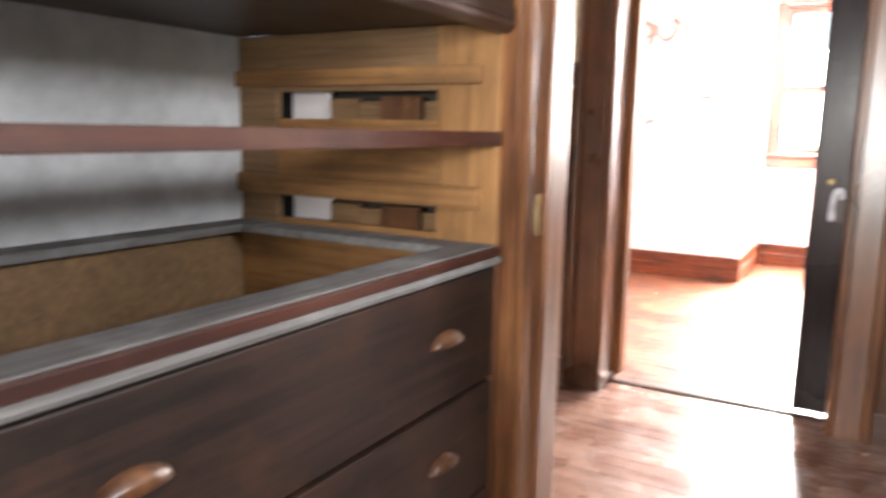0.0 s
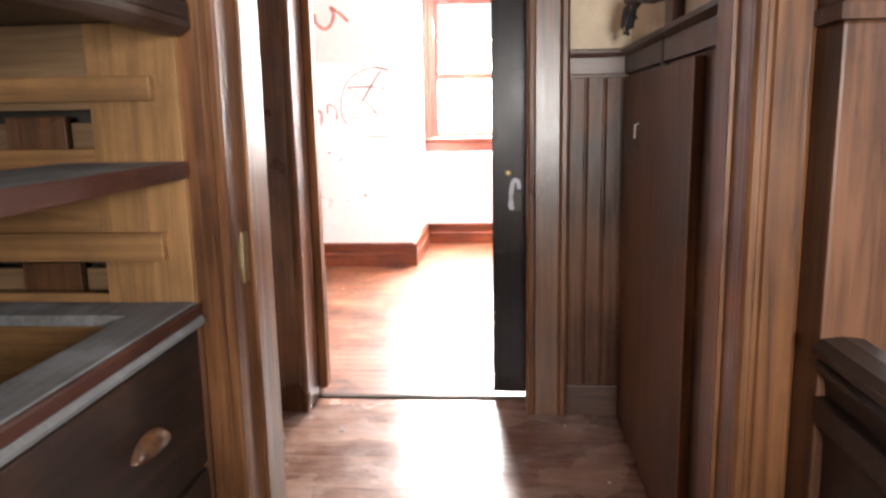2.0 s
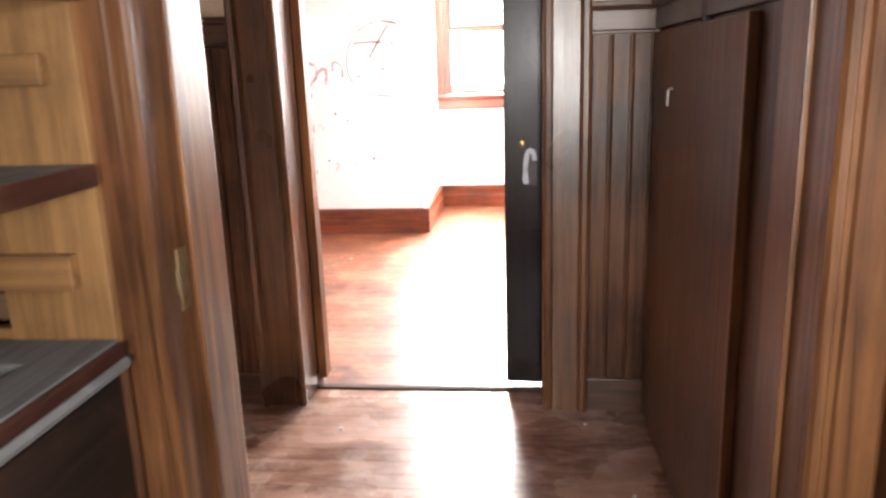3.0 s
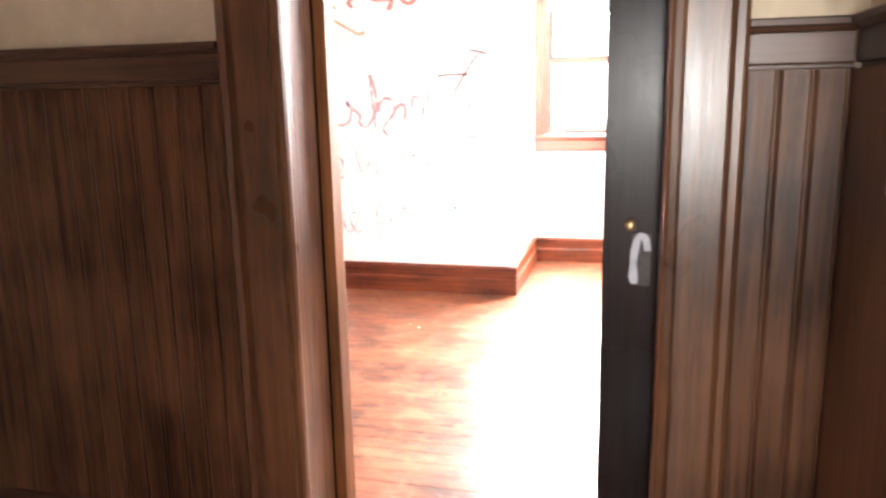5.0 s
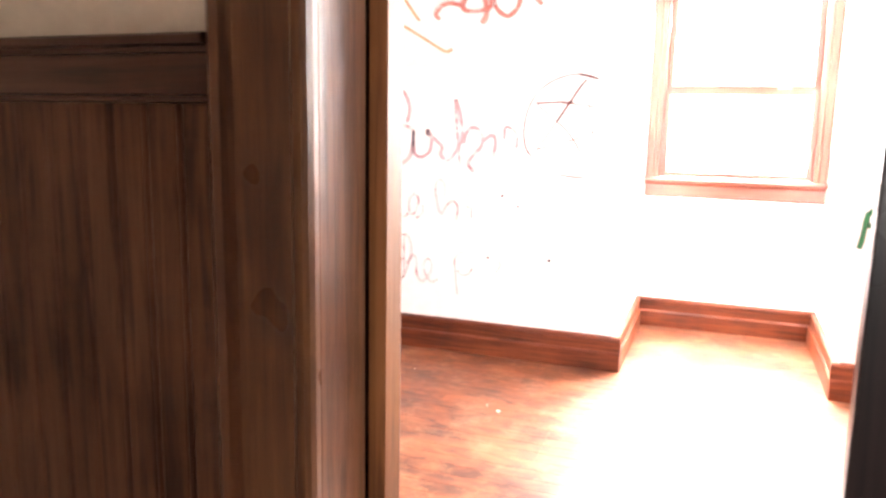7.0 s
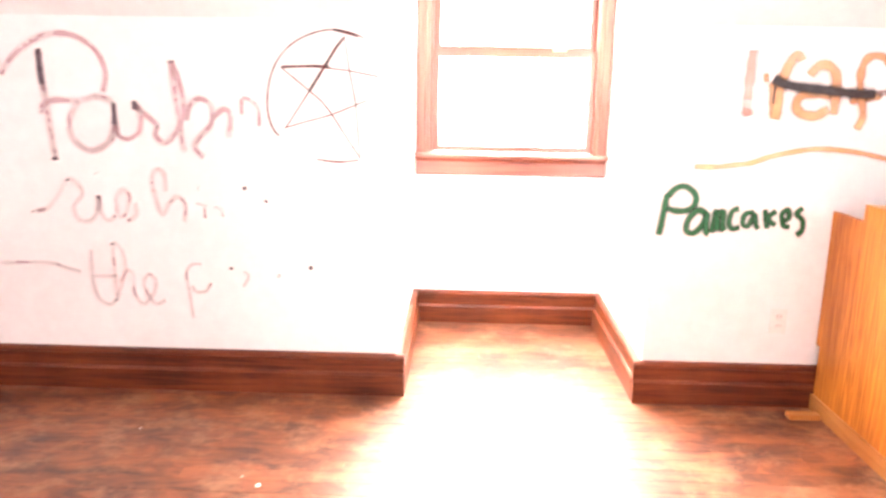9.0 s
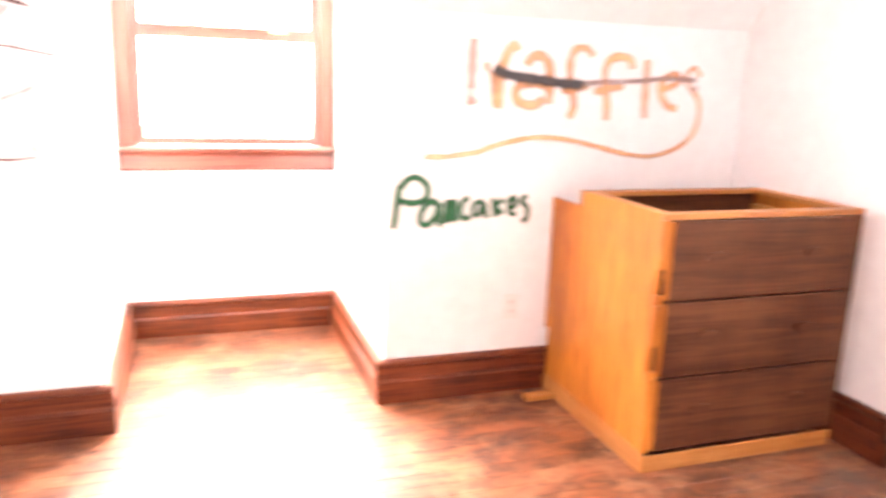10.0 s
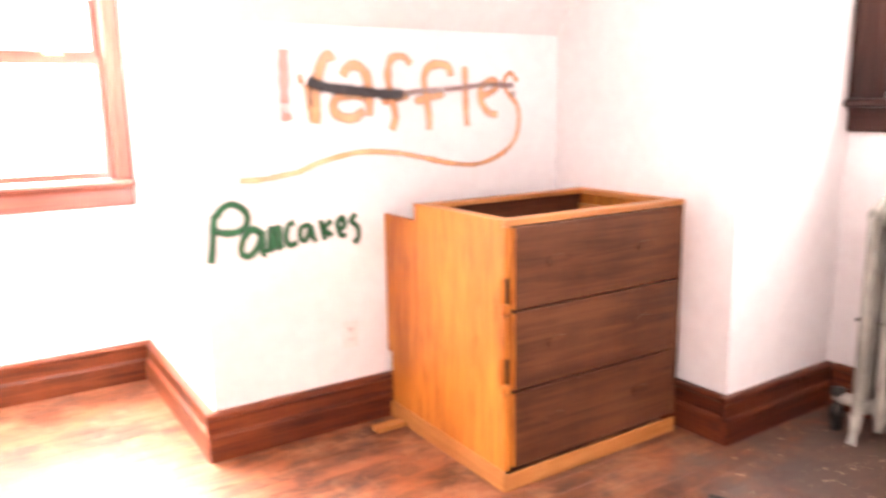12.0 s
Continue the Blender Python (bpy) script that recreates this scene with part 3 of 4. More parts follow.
leaf_r = thing("pocket_door", (0.3, 3.37, 0.018), "dark pocket door slid mostly into the wall, white-smeared lock", "door")
part("slab", box(-0.248, 0.62, 3.352, 3.392, 0.018, 2.075, 0.003), black_up, leaf_r)
part("knob", lathe([(0.014, 0.0), (0.014, 0.003), (0.006, 0.005), (0.006, 0.016), (0.012, 0.022), (0.015, 0.029), (0.012, 0.036), (0.004, 0.039)], (-0.176, 3.352, 1.012), 'y'), brass, leaf_r, "small round brass knob")
part("escutcheon", box(-0.172, -0.122, 3.3485, 3.352, 0.845, 0.985, 0.001), iron, leaf_r, "dark lock plate")
leaf_l = thing("pocket_door", (-1.5, 3.37, 0.035), "brown pocket door leaf nearly hidden in its slot", "door")
part("slab", box(-1.88, -1.0455, 3.362, 3.400, 0.035, 2.075, 0.002), black_up, leaf_l)
part("edge", box(-1.045, -1.010, 3.334, 3.404, 0.035, 2.075, 0.003), leaf_edge, leaf_l, "lighter brown leading edge")

# ---- cased opening ----
arch = thing("cased_opening", (-0.24, 1.6, 0), "brown varnished casing of the hall opening", "door frame", kind="structure")


def arch_casing(outer, inner, s):
    y = ARCH_Y0 + 0.02
    return [(outer, y), (outer, y - 0.020), (outer + s * 0.008, y - 0.026), (inner - s * 0.034, y - 0.026), (inner - s * 0.030, y - 0.020), (inner - s * 0.022, y - 0.020), (inner - s * 0.018, y - 0.026), (inner - s * 0.006, y - 0.026), (inner, y - 0.018), (inner, y)]


part("casing", prism(arch_casing(-0.80, ARCH_L, 1), 'z', 0, 2.24), brown_up, arch)
part("casing", prism(arch_casing(0.336, ARCH_R, -1), 'z', 0, 2.24), brown_up, arch)
part("head_casing", box(ARCH_L + 0.001, ARCH_R - 0.001, ARCH_Y0 - 0.006, ARCH_Y0 + 0.02, 2.14, 2.24, 0.004), dark_x, arch)
part("jamb", box(ARCH_L - 0.025, ARCH_L, ARCH_Y0 + 0.02, ARCH_Y1, 0, 2.14, 0.003), brown_up, arch)
part("jamb", box(ARCH_R, ARCH_R + 0.025, ARCH_Y0 + 0.02, ARCH_Y1, 0, 2.14, 0.003), brown_up, arch)
part("stop", box(ARCH_L, ARCH_L + 0.010, 1.60, 1.64, 0, 2.14, 0.003), brown_up, arch)
part("stop", box(ARCH_R - 0.010, ARCH_R, 1.60, 1.64, 0, 2.14, 0.003), brown_up, arch)
part("strike_plate", boxes((ARCH_L, ARCH_L + 0.003, 1.555, 1.585, 0.94, 1.04), (ARCH_L, ARCH_L + 0.004, 1.550, 1.562, 0.97, 1.01)), brass, arch, "worn brass strike plate")
for x0, x1 in ((ARCH_L - 0.10, ARCH_L), (ARCH_R, VEST_E)):
    part("casing", box(x0, x1, ARCH_Y1 - 0.018, ARCH_Y1 + 0.008, 0, 2.24, 0.004), brown_up, arch)

# ---- wainscot ----
CAP_Z, RAIL_Z = 1.50, 1.405


def cap_outline(y):
    return [(y, CAP_Z - 0.028), (y - 0.026, CAP_Z - 0.028), (y - 0.032, CAP_Z - 0.020), (y - 0.046, CAP_Z - 0.016), (y - 0.048, CAP_Z - 0.004), (y - 0.042, CAP_Z), (y, CAP_Z)]


board_mesh = {}


def wainscot(name, x0, x1, label):
    w = thing(name, ((x0 + x1) / 2, HALL_Y, 0), label, "wainscot", kind="structure")
    part("cap", prism(cap_outline(HALL_Y), 'x', x0, x1), dark_x, w)
    part("rail", box(x0, x1, HALL_Y - 0.024, HALL_Y, RAIL_Z, CAP_Z - 0.029, 0.003), dark_x, w)
    part("bead", box(x0, x1, HALL_Y - 0.027, HALL_Y - 0.0002, RAIL_Z - 0.012, RAIL_Z - 0.001, 0.003), dark_x, w)
    part("base", box(x0, x1, HALL_Y - 0.022, HALL_Y, 0, 0.13, 0.003), dark_x, w)
    count = max(1, round((x1 - x0) / 0.0735))
    width = (x1 - x0) / count
    key = round(width, 4)
    if key not in board_mesh:
        g = width / 2 - 0.0002
        board_mesh[key] = mesh_of(prism([(-g, 0), (-g, -0.008), (-g + 0.006, -0.014), (g - 0.013, -0.014), (g - 0.011, -0.011), (g - 0.008, -0.014), (g - 0.004, -0.014), (g, -0.008), (g, 0)], 'z', 0.131, RAIL_Z - 0.013), "board", dark_up)
    for i in range(count):
        ob = new("board", board_mesh[key])
        ob.parent = w
        ob.matrix_parent_inverse = Matrix.Translation(-w.location)
        ob.location = (x0 + (i + 0.5) * width, HALL_Y, 0)
    return w


wainscot("wainscot_west", CORR_W, -1.2225, "dark tongue-and-groove wainscot beside the doorway")
wainscot("wainscot_east", 0.0605, VEST_E - 0.026, "dark tongue-and-groove wainscot in the vestibule corner")
ve = thing("wainscot_side", (VEST_E, 2.4, 0), "dark wooden panel wainscot of the vestibule", "wainscot", kind="structure")
part("cap", prism([(VEST_E, CAP_Z - 0.028), (VEST_E - 0.026, CAP_Z - 0.028), (VEST_E - 0.046, CAP_Z - 0.016), (VEST_E - 0.048, CAP_Z - 0.004), (VEST_E - 0.042, CAP_Z), (VEST_E, CAP_Z)], 'y', 1.75, HALL_Y - 0.05), dark_y, ve)
part("rail", box(VEST_E - 0.026, VEST_E, 1.75, HALL_Y - 0.03, RAIL_Z, CAP_Z - 0.029, 0.003), dark_y, ve)
part("backing", box(VEST_E - 0.008, VEST_E, 1.75, HALL_Y - 0.002, 0, RAIL_Z - 0.001), dark_up, ve)
part("panel", box(VEST_E - 0.032, VEST_E - 0.009, 2.06, HALL_Y - 0.03, 0.02, 1.392, 0.004), dark_up, ve, "plain dark board panel")
part("edge_strip", box(VEST_E - 0.034, VEST_E - 0.0095, 2.040, 2.059, 0.02, 1.394, 0.003), brown_up, ve, "lighter worn panel edge")
part("hook", tube([(VEST_E - 0.032, 2.78, 1.22), (VEST_E - 0.045, 2.78, 1.215), (VEST_E - 0.046, 2.78, 1.17)], 0.004, 8), steel, ve, "bent nail hook")

cables = thing("cable_bundle", (VEST_E - 0.02, 2.65, CAP_Z), "tangle of cut black cables hanging over the wainscot cap", "cable")
rnd = random.Random(4)
for i in range(9):
    ox, oz = rnd.uniform(-0.018, 0.018), rnd.uniform(-0.022, 0.022)
    far, drop = rnd.uniform(0.0, 0.10), rnd.uniform(-0.01, 0.09)
    pts = [(VEST_E - 0.016, 2.38, CAP_Z + 0.10 + oz), (VEST_E - 0.045 + ox, 2.47, CAP_Z + 0.105 + oz), (VEST_E - 0.065 + ox, 2.60 + far * 0.5, CAP_Z + 0.125 + oz)]
    pts += [(VEST_E - 0.075 + ox, 2.68 + far, CAP_Z + 0.105 + oz), (VEST_E - 0.078 + ox, 2.71 + far, CAP_Z + 0.05 + oz), (VEST_E - 0.070 + ox, 2.70 + far, CAP_Z + 0.09 - drop)] if i % 3 else [(VEST_E - 0.09 + ox, 2.66 + far, CAP_Z + 0.13 + oz)]
    part("cable", tube(pts, 0.0065, 8), black_rubber, cables)
part("tape", tube([(VEST_E - 0.050, 2.49, CAP_Z + 0.108), (VEST_E - 0.062, 2.58, CAP_Z + 0.122)], 0.031, 12), black_rubber, cables, "black tape wound round the cables")
part("bracket", box(VEST_E - 0.03, VEST_E - 0.0005, 2.44, 2.47, CAP_Z - 0.12, CAP_Z - 0.02, 0.003), iron, cables, "small dark metal bracket")
part("conduit", box(VEST_E - 0.035, VEST_E, 2.30, 2.40, CAP_Z + 0.001, TOP - 0.02, 0.003), dark_up, cables, "dark wooden cover board")

# ---- stair post and railing ----
post = thing("newel_post", (0.40, 1.44, 0), "dark square newel half-post with moulded neck", "newel post")
part("shaft", box(0.338, 0.452, 1.40, 1.518, 0, 1.40, 0.006), dark_up, post)
part("neck", prism([(0.328, 1.385), (0.462, 1.385), (0.462, 1.52), (0.328, 1.52)], 'z', 1.40, 1.425), dark_up, post)
part("cap_block", box(0.334, 0.456, 1.394, 1.518, 1.425, 1.56, 0.006), dark_up, post)
part("cap", box(0.322, 0.468, 1.380, 1.518, 1.56, 1.60, 0.012), dark_up, post)
rail = thing("stair_railing", (0.41, 0.2, 0), "dark wooden handrail over a closed panelled balustrade", "railing")
rz = 0.875
rail_out = [(-0.040, -0.055), (0.040, -0.055), (0.046, -0.042), (0.036, -0.034), (0.050, -0.022), (0.050, -0.008), (0.034, 0.002), (0, 0.006), (-0.034, 0.002), (-0.050, -0.008), (-0.050, -0.022), (-0.036, -0.034), (-0.046, -0.042)]
part("handrail", prism([(0.375 + a, rz + b) for a, b in rail_out], 'y', -1.6, 1.398), drawer_dark, rail)
part("subrail", box(0.335, 0.415, -1.6, 1.398, rz - 0.15, rz - 0.10, 0.006), drawer_dark, rail)
part("upper_board", box(0.352, 0.398, -1.6, 1.398, rz - 0.099, rz - 0.056), drawer_dark, rail)
part("panel", box(0.355, 0.395, -1.6, 1.398, 0.12, rz - 0.151, 0.003), drawer_dark, rail)
part("base_rail", box(0.335, 0.415, -1.6, 1.398, 0, 0.12, 0.006), drawer_dark, rail)

def cup_pull(x, y, z, half, high, deep):
    """A hollow half-moon pull on a face that looks along +x, open at its lower side."""
    bm = bmesh.new()
    shells = []
    for k in (1.0, 0.72):
        rows = []
        for i in range(9):
            a = math.pi * i / 8
            rows.append([bm.verts.new((x + k * deep * math.sin(e) * (0.35 + 0.65 * math.sin(a)), y - k * half * math.cos(a), z + k * high * math.sin(a) * math.cos(e))) for e in (0, 0.5, 1.0, math.pi / 2)])
        shells.append(rows)
    for n_shell, rows in enumerate(shells):
        for p, q in zip(rows, rows[1:]):
            for j in range(3):
                f = (p[j], q[j], q[j + 1], p[j + 1])
                bm.faces.new(f if n_shell == 0 else f[::-1]).smooth = True
    for i in range(8):
        bm.faces.new((shells[0][i][3], shells[0][i + 1][3], shells[1][i + 1][3], shells[1][i][3]))
    bmesh.ops.recalc_face_normals(bm, faces=bm.faces[:])
    return bm


# ---- built-in linen cabinet ----
cab = thing("built_in_cabinet", (-1.2, 0.2, 0), "open dark built-in linen cabinet with drawers, shelf and missing counter", "cabinet")
CY0, CY1 = -1.5, 1.478
part("shelf", box(CAB_X - 0.23, CAB_X, CY0, CY1, 1.158, 1.188, 0.003), dusty, cab, "narrow dusty shelf board with a red stained edge")
part("back_cleat", box(CAB_BACK + 0.001, CAB_BACK + 0.022, CY0, CY1, 1.150, 1.186, 0.003), red_edge, cab, "red-brown cleat for a missing shelf board")
part("shelf_edge", box(CAB_X, CAB_X + 0.006, CY0, CY1, 1.156, 1.189, 0.002), red_edge, cab, "chipped red-brown shelf edge")
part("soffit", box(CAB_BACK + 0.001, CAB_X + 0.03, CY0, CY1, 1.440, 1.470, 0.004), dark_y, cab)
part("upper_front", box(CAB_X, CAB_X + 0.026, CY0, CY1, 1.471, TOP - 0.01, 0.003), dark_y, cab)
part("soffit_lip", prism([(CAB_X - 0.004, 1.412), (CAB_X + 0.012, 1.412), (CAB_X + 0.030, 1.426), (CAB_X + 0.030, 1.439), (CAB_X - 0.004, 1.439)], 'y', CY0, CY1), dark_y, cab)
# deck frame
part("deck_front", box(CAB_X - 0.085, CAB_X, CY0, CY1, 0.898, 0.920, 0.003), dusty, cab, "dusty grey deck rail")
part("deck_back", box(CAB_BACK + 0.001, CAB_BACK + 0.10, CY0, CY1 - 0.001, 0.898, 0.920, 0.003), dusty, cab, "dusty grey deck rail")
part("deck_end", box(CAB_BACK + 0.10, CAB_X - 0.086, CY1 - 0.10, CY1 - 0.001, 0.898, 0.919, 0.003), dusty, cab, "dusty grey deck rail")
part("deck_edge", prism([(CAB_X + 0.001, 0.894), (CAB_X + 0.010, 0.894), (CAB_X + 0.010, 0.912), (CAB_X + 0.006, 0.916), (CAB_X + 0.001, 0.916)], 'y', CY0, CY1), red_edge, cab)
part("deck_bead", prism([(CAB_X, 0.876), (CAB_X + 0.014, 0.876), (CAB_X + 0.017, 0.884), (CAB_X + 0.012, 0.8935), (CAB_X, 0.8935)], 'y', CY0, CY1), dusty, cab, "pale dusty moulding")
part("well_end", box(CAB_BACK + 0.02, CAB_X - 0.03, CY1 - 0.020, CY1 - 0.002, 0.62, 0.897), pine_y, cab, "raw pine inner board")
part("well_back", box(CAB_BACK + 0.001, CAB_BACK + 0.02, CY0, CY1 - 0.021, 0.62, 0.897), pine_old, cab)
part("well_front", box(CAB_X - 0.028, CAB_X - 0.010, CY0, CY1 - 0.021, 0.62, 0.897), pine_old, cab)
part("well_bottom", box(CAB_BACK + 0.021, CAB_X - 0.029, CY0, CY1 - 0.021, 0.60, 0.619), pine_old, cab)
part("carcass", box(CAB_BACK + 0.001, CAB_X - 0.012, CY0, CY1 - 0.002, 0.0, 0.599), dark_up, cab)
part("stile", box(CAB_X - 0.011, CAB_X + 0.010, CY1 - 0.022, CY1, 0.0, 0.875, 0.002), dark_up, cab)
part("stile", box(CAB_X - 0.011, CAB_X + 0.010, 0.21, 0.25, 0.0, 0.875, 0.002), dark_up, cab)
for y0, y1 in ((0.256, 1.450), (-1.45, 0.204)):
    for z0, z1 in ((0.605, 0.870), (0.325, 0.592), (0.06, 0.312)):
        d = part("drawer_front", box(CAB_X - 0.009, CAB_X + 0.012, y0, y1, z0, z1, 0.004), drawer_dark, cab, "dark scuffed drawer front")
        for k in (0.155, 0.81):
            yk = y0 + k * (y1 - y0)
            part("pull", cup_pull(CAB_X + 0.0125, yk, (z0 + z1) / 2 + 0.0, 0.058, 0.030, 0.024), casing_mid, d, "worn half-moon wooden cup pull")
# end panel: framed boards with two open slots, and the wall cavity behind them
E0, E1 = CY1, CY1 + 0.022
part("end_stile", box(-0.962, CAB_X - 0.002, E0, E1, 0.62, 1.439, 0.002), pine_up, cab, "raw pine end stile")
part("end_stile", box(CAB_BACK + 0.001, -1.487, E0, E1, 0.62, 1.439, 0.002), pine_old, cab)
for z0, z1 in ((1.286, 1.439), (1.008, 1.213), (0.62, 0.935)):
    part("end_board", box(-1.486, -0.963, E0 + 0.003, E1 - 0.002, z0, z1, 0.002), pine_old if z0 > 1.2 else pine_y, cab)
for z0, z1 in ((1.300, 1.344), (1.002, 1.056)):
    part("shelf_cleat", box(CAB_BACK + 0.002, -0.835, E0 - 0.020, E0 - 0.0005, z0, z1, 0.003), pine_y, cab, "nailed pine shelf cleat")
# added dark sheet hides the plaster behind; its colour paints the cavity's shade
single("cavity_board", boxes((CAB_BACK, -0.82, 1.60, 1.625, 0.5, 1.46)), cavity_shade, "added dark backing that stands in for shade in the wall cavity", "board")
for x0, x1, y0, top in ((-1.345, -1.245, 0.040, 1.27), (-1.242, -1.165, 0.034, 1.262), (-1.162, -1.040, 0.022, 1.275), (-1.036, -0.965, 0.036, 1.262)):
    for foot, head in ((0.80, top - 0.288), (1.03, top)):
        single("wall_lath", box(x0, x1, E1 + y0, E1 + y0 + 0.02, foot, head, 0.002), casing_mid if y0 < 0.03 else pine_old, "old wooden board behind the wall slot", "lath", "boards in the wall cavity")
single("plaster_patch", boxes((-1.50, -1.36, E1 + 0.06, E1 + 0.07, 0.9, 1.4)), plaster, "white plaster showing through the slots", "plaster")

# ---- chest of drawers in the bedroom ----
chest = thing("chest_of_drawers", (1.41, 5.75, 0), "golden oak base cabinet with brown drawers and no top", "cabinet")
QX0, QX1, QY0, QY1, QZ = 0.955, 1.868, 5.445, 6.04, 0.985
part("side_panel", prism([(QY0 + 0.02, 0.07), (KNEE_Y - 0.045, 0.07), (KNEE_Y - 0.045, 0.30), (KNEE_Y - 0.012, 0.30), (KNEE_Y - 0.012, 0.915), (QY1, 0.915), (QY1, QZ), (QY0 + 0.02, QZ)], 'x', QX0, QX0 + 0.020), oak_up, chest, "bright golden oak side with a notched rear")
part("side_panel", prism([(QY0 + 0.02, 0.07), (KNEE_Y - 0.045, 0.07), (KNEE_Y - 0.045, 0.915), (QY1, 0.915), (QY1, QZ), (QY0 + 0.02, QZ)], 'x', QX1 - 0.020, QX1), oak_up, chest)
part("back_panel", box(QX0 + 0.021, QX1 - 0.021, QY1 - 0.018, QY1, 0.07, QZ - 0.001), drawer_x, chest)
part("bottom_panel", box(QX0 + 0.021, QX1 - 0.021, QY0 + 0.03, QY1 - 0.019, 0.075, 0.093), oak_x, chest)
part("top_rail", box(QX0 + 0.001, QX1 - 0.001, QY0 - 0.004, QY0 + 0.050, QZ - 0.020, QZ + 0.002, 0.004), oak_x, chest, "pale top front rail")
part("top_rail", box(QX0 + 0.021, QX1 - 0.021, QY1 - 0.060, QY1 - 0.019, QZ - 0.020, QZ, 0.003), oak_x, chest)
part("top_side_rail", box(QX0 + 0.021, QX0 + 0.055, QY0 + 0.051, QY1 - 0.061, QZ - 0.020, QZ, 0.003), oak_y, chest)
part("top_side_rail", box(QX1 - 0.055, QX1 - 0.021, QY0 + 0.051, QY1 - 0.061, QZ - 0.020, QZ, 0.003), oak_y, chest)
# front stile in short lengths, broken away beside each drawer
for z0, z1 in ((0.785, QZ - 0.021), (0.655, 0.690), (0.495, 0.650), (0.365, 0.395), (0.07, 0.360)):
    part("stile", box(QX0, QX0 + 0.028, QY0, QY0 + 0.020, z0, z1, 0.002), oak_up, chest, "broken oak front stile")
part("stile", box(QX1 - 0.030, QX1, QY0, QY0 + 0.020, 0.07, QZ - 0.021, 0.002), drawer_x, chest)
# added dark block: shade in the gaps of the broken stile, put in as colour
part("stile_core", box(QX0 + 0.021, QX0 + 0.05, QY0 + 0.026, QY0 + 0.06, 0.095, QZ - 0.022), cavity_shade, chest)
for z0, z1 in ((0.668, 0.962), (0.372, 0.660), (0.078, 0.364)):
    d = part("drawer", box(QX0 + 0.044, QX1 - 0.032, QY0 - 0.008, QY0 + 0.014, z0, z1, 0.004), drawer_x, chest, "dull brown drawer front")
    part("drawer_edge", box(QX0 + 0.032, QX0 + 0.0435, QY0 - 0.006, QY0 + 0.014, z0 + 0.004, z1 - 0.004, 0.002), oak_up, d, "raw lighter drawer edge")
    part("drawer_box", boxes((QX0 + 0.06, QX0 + 0.072, QY0 + 0.015, QY1 - 0.06, z0 + 0.03, z1 - 0.04), (QX1 - 0.072, QX1 - 0.06, QY0 + 0.015, QY1 - 0.06, z0 + 0.03, z1 - 0.04), (QX0 + 0.073, QX1 - 0.073, QY0 + 0.015, QY1 - 0.06, z0 + 0.03, z0 + 0.04)), oak_y, d)
    for xk in (1.19, 1.64):
        zk = (z0 + z1) / 2 + 0.01
        cup = [(xk - 0.042, zk - 0.012), (xk + 0.042, zk - 0.012), (xk + 0.044, zk + 0.004), (xk + 0.034, zk + 0.016), (xk, zk + 0.022), (xk - 0.034, zk + 0.016), (xk - 0.044, zk + 0.004)]
        part("pull", prism(cup, 'y', QY0 - 0.014, QY0 - 0.008), drawer_x, d, "worn cup pull")
part("kick_board", box(QX0 - 0.010, QX1 - 0.020, QY0 - 0.016, QY0 - 0.0085, 0, 0.066, 0.003), oak_x, chest, "pale base strip")
part("kick_board", box(QX0 - 0.014, QX0 - 0.0005, QY0 - 0.008, KNEE_Y - 0.045, 0, 0.074, 0.003), oak_y, chest, "pale base strip")

# ---- radiator ----
radiator = thing("radiator", (2.42, 4.73, 0), "silver-painted cast iron column radiator by the wall", "radiator")
RX0, RX1, N_SEC = 2.345, 2.505, 6
for i in range(N_SEC):
    y = 4.492 + i * 0.0885
    pts = []
    for k in range(13):
        a = math.pi * k / 12
        pts.append(((RX0 + RX1) / 2 - math.cos(a) * (RX1 - RX0) / 2, y, 0.925 + 0.055 * math.sin(a)))
    loop = [(RX0, y, 0.085), (RX0, y, 0.12), (RX0, y, 0.5), *pts, (RX1, y, 0.5), (RX1, y, 0.12), (RX1, y, 0.085)]
    sec = part("section", tube(loop, 0.023, 14, [0.6] + [1] * (len(loop) - 2) + [0.6]), silver, radiator)
    part("web", boxes((RX0 + 0.055, RX1 - 0.055, y - 0.010, y + 0.010, 0.11, 0.90)), silver, sec)
    part("hub", lathe([(0.026, -0.0442), (0.034, -0.03), (0.034, 0.03), (0.026, 0.0442)], ((RX0 + RX1) / 2, y, 0.145), 'y', 16), silver, sec)
    part("hub", lathe([(0.026, -0.0442), (0.036, -0.03), (0.036, 0.03), (0.026, 0.0442)], ((RX0 + RX1) / 2 - 0.03, y, 0.925), 'y', 16), silver, sec)
    part("nub", lathe([(0.007, -0.012), (0.009, -0.006), (0.009, 0.006), (0.007, 0.012)], (RX0 + 0.012, y + 0.032, 0.51), 'y', 10), iron, sec)
    if i in (0, N_SEC - 1):
        for x, dx in ((RX0, -0.02), (RX1, 0.02)):
            part("leg", tube([(x, y, 0.12), (x + dx * 0.3, y, 0.06), (x + dx, y, 0.012), (x + dx * 1.3, y, 0.0)], 0.022, 10, [1.1, 0.8, 0.75, 1.0]), silver, sec)
part("supply_valve", lathe([(0.022, 0), (0.022, 0.05), (0.030, 0.055), (0.030, 0.10), (0.020, 0.105), (0.020, 0.15), (0.032, 0.155), (0.030, 0.18), (0.01, 0.185)], (2.42, 5.055, 0.0)), iron, radiator, "old iron supply valve")
part("valve_union", lathe([(0.02, -0.05), (0.026, -0.03), (0.026, 0.02), (0.02, 0.06)], (2.42, 5.02, 0.145), 'y'), silver, radiator)
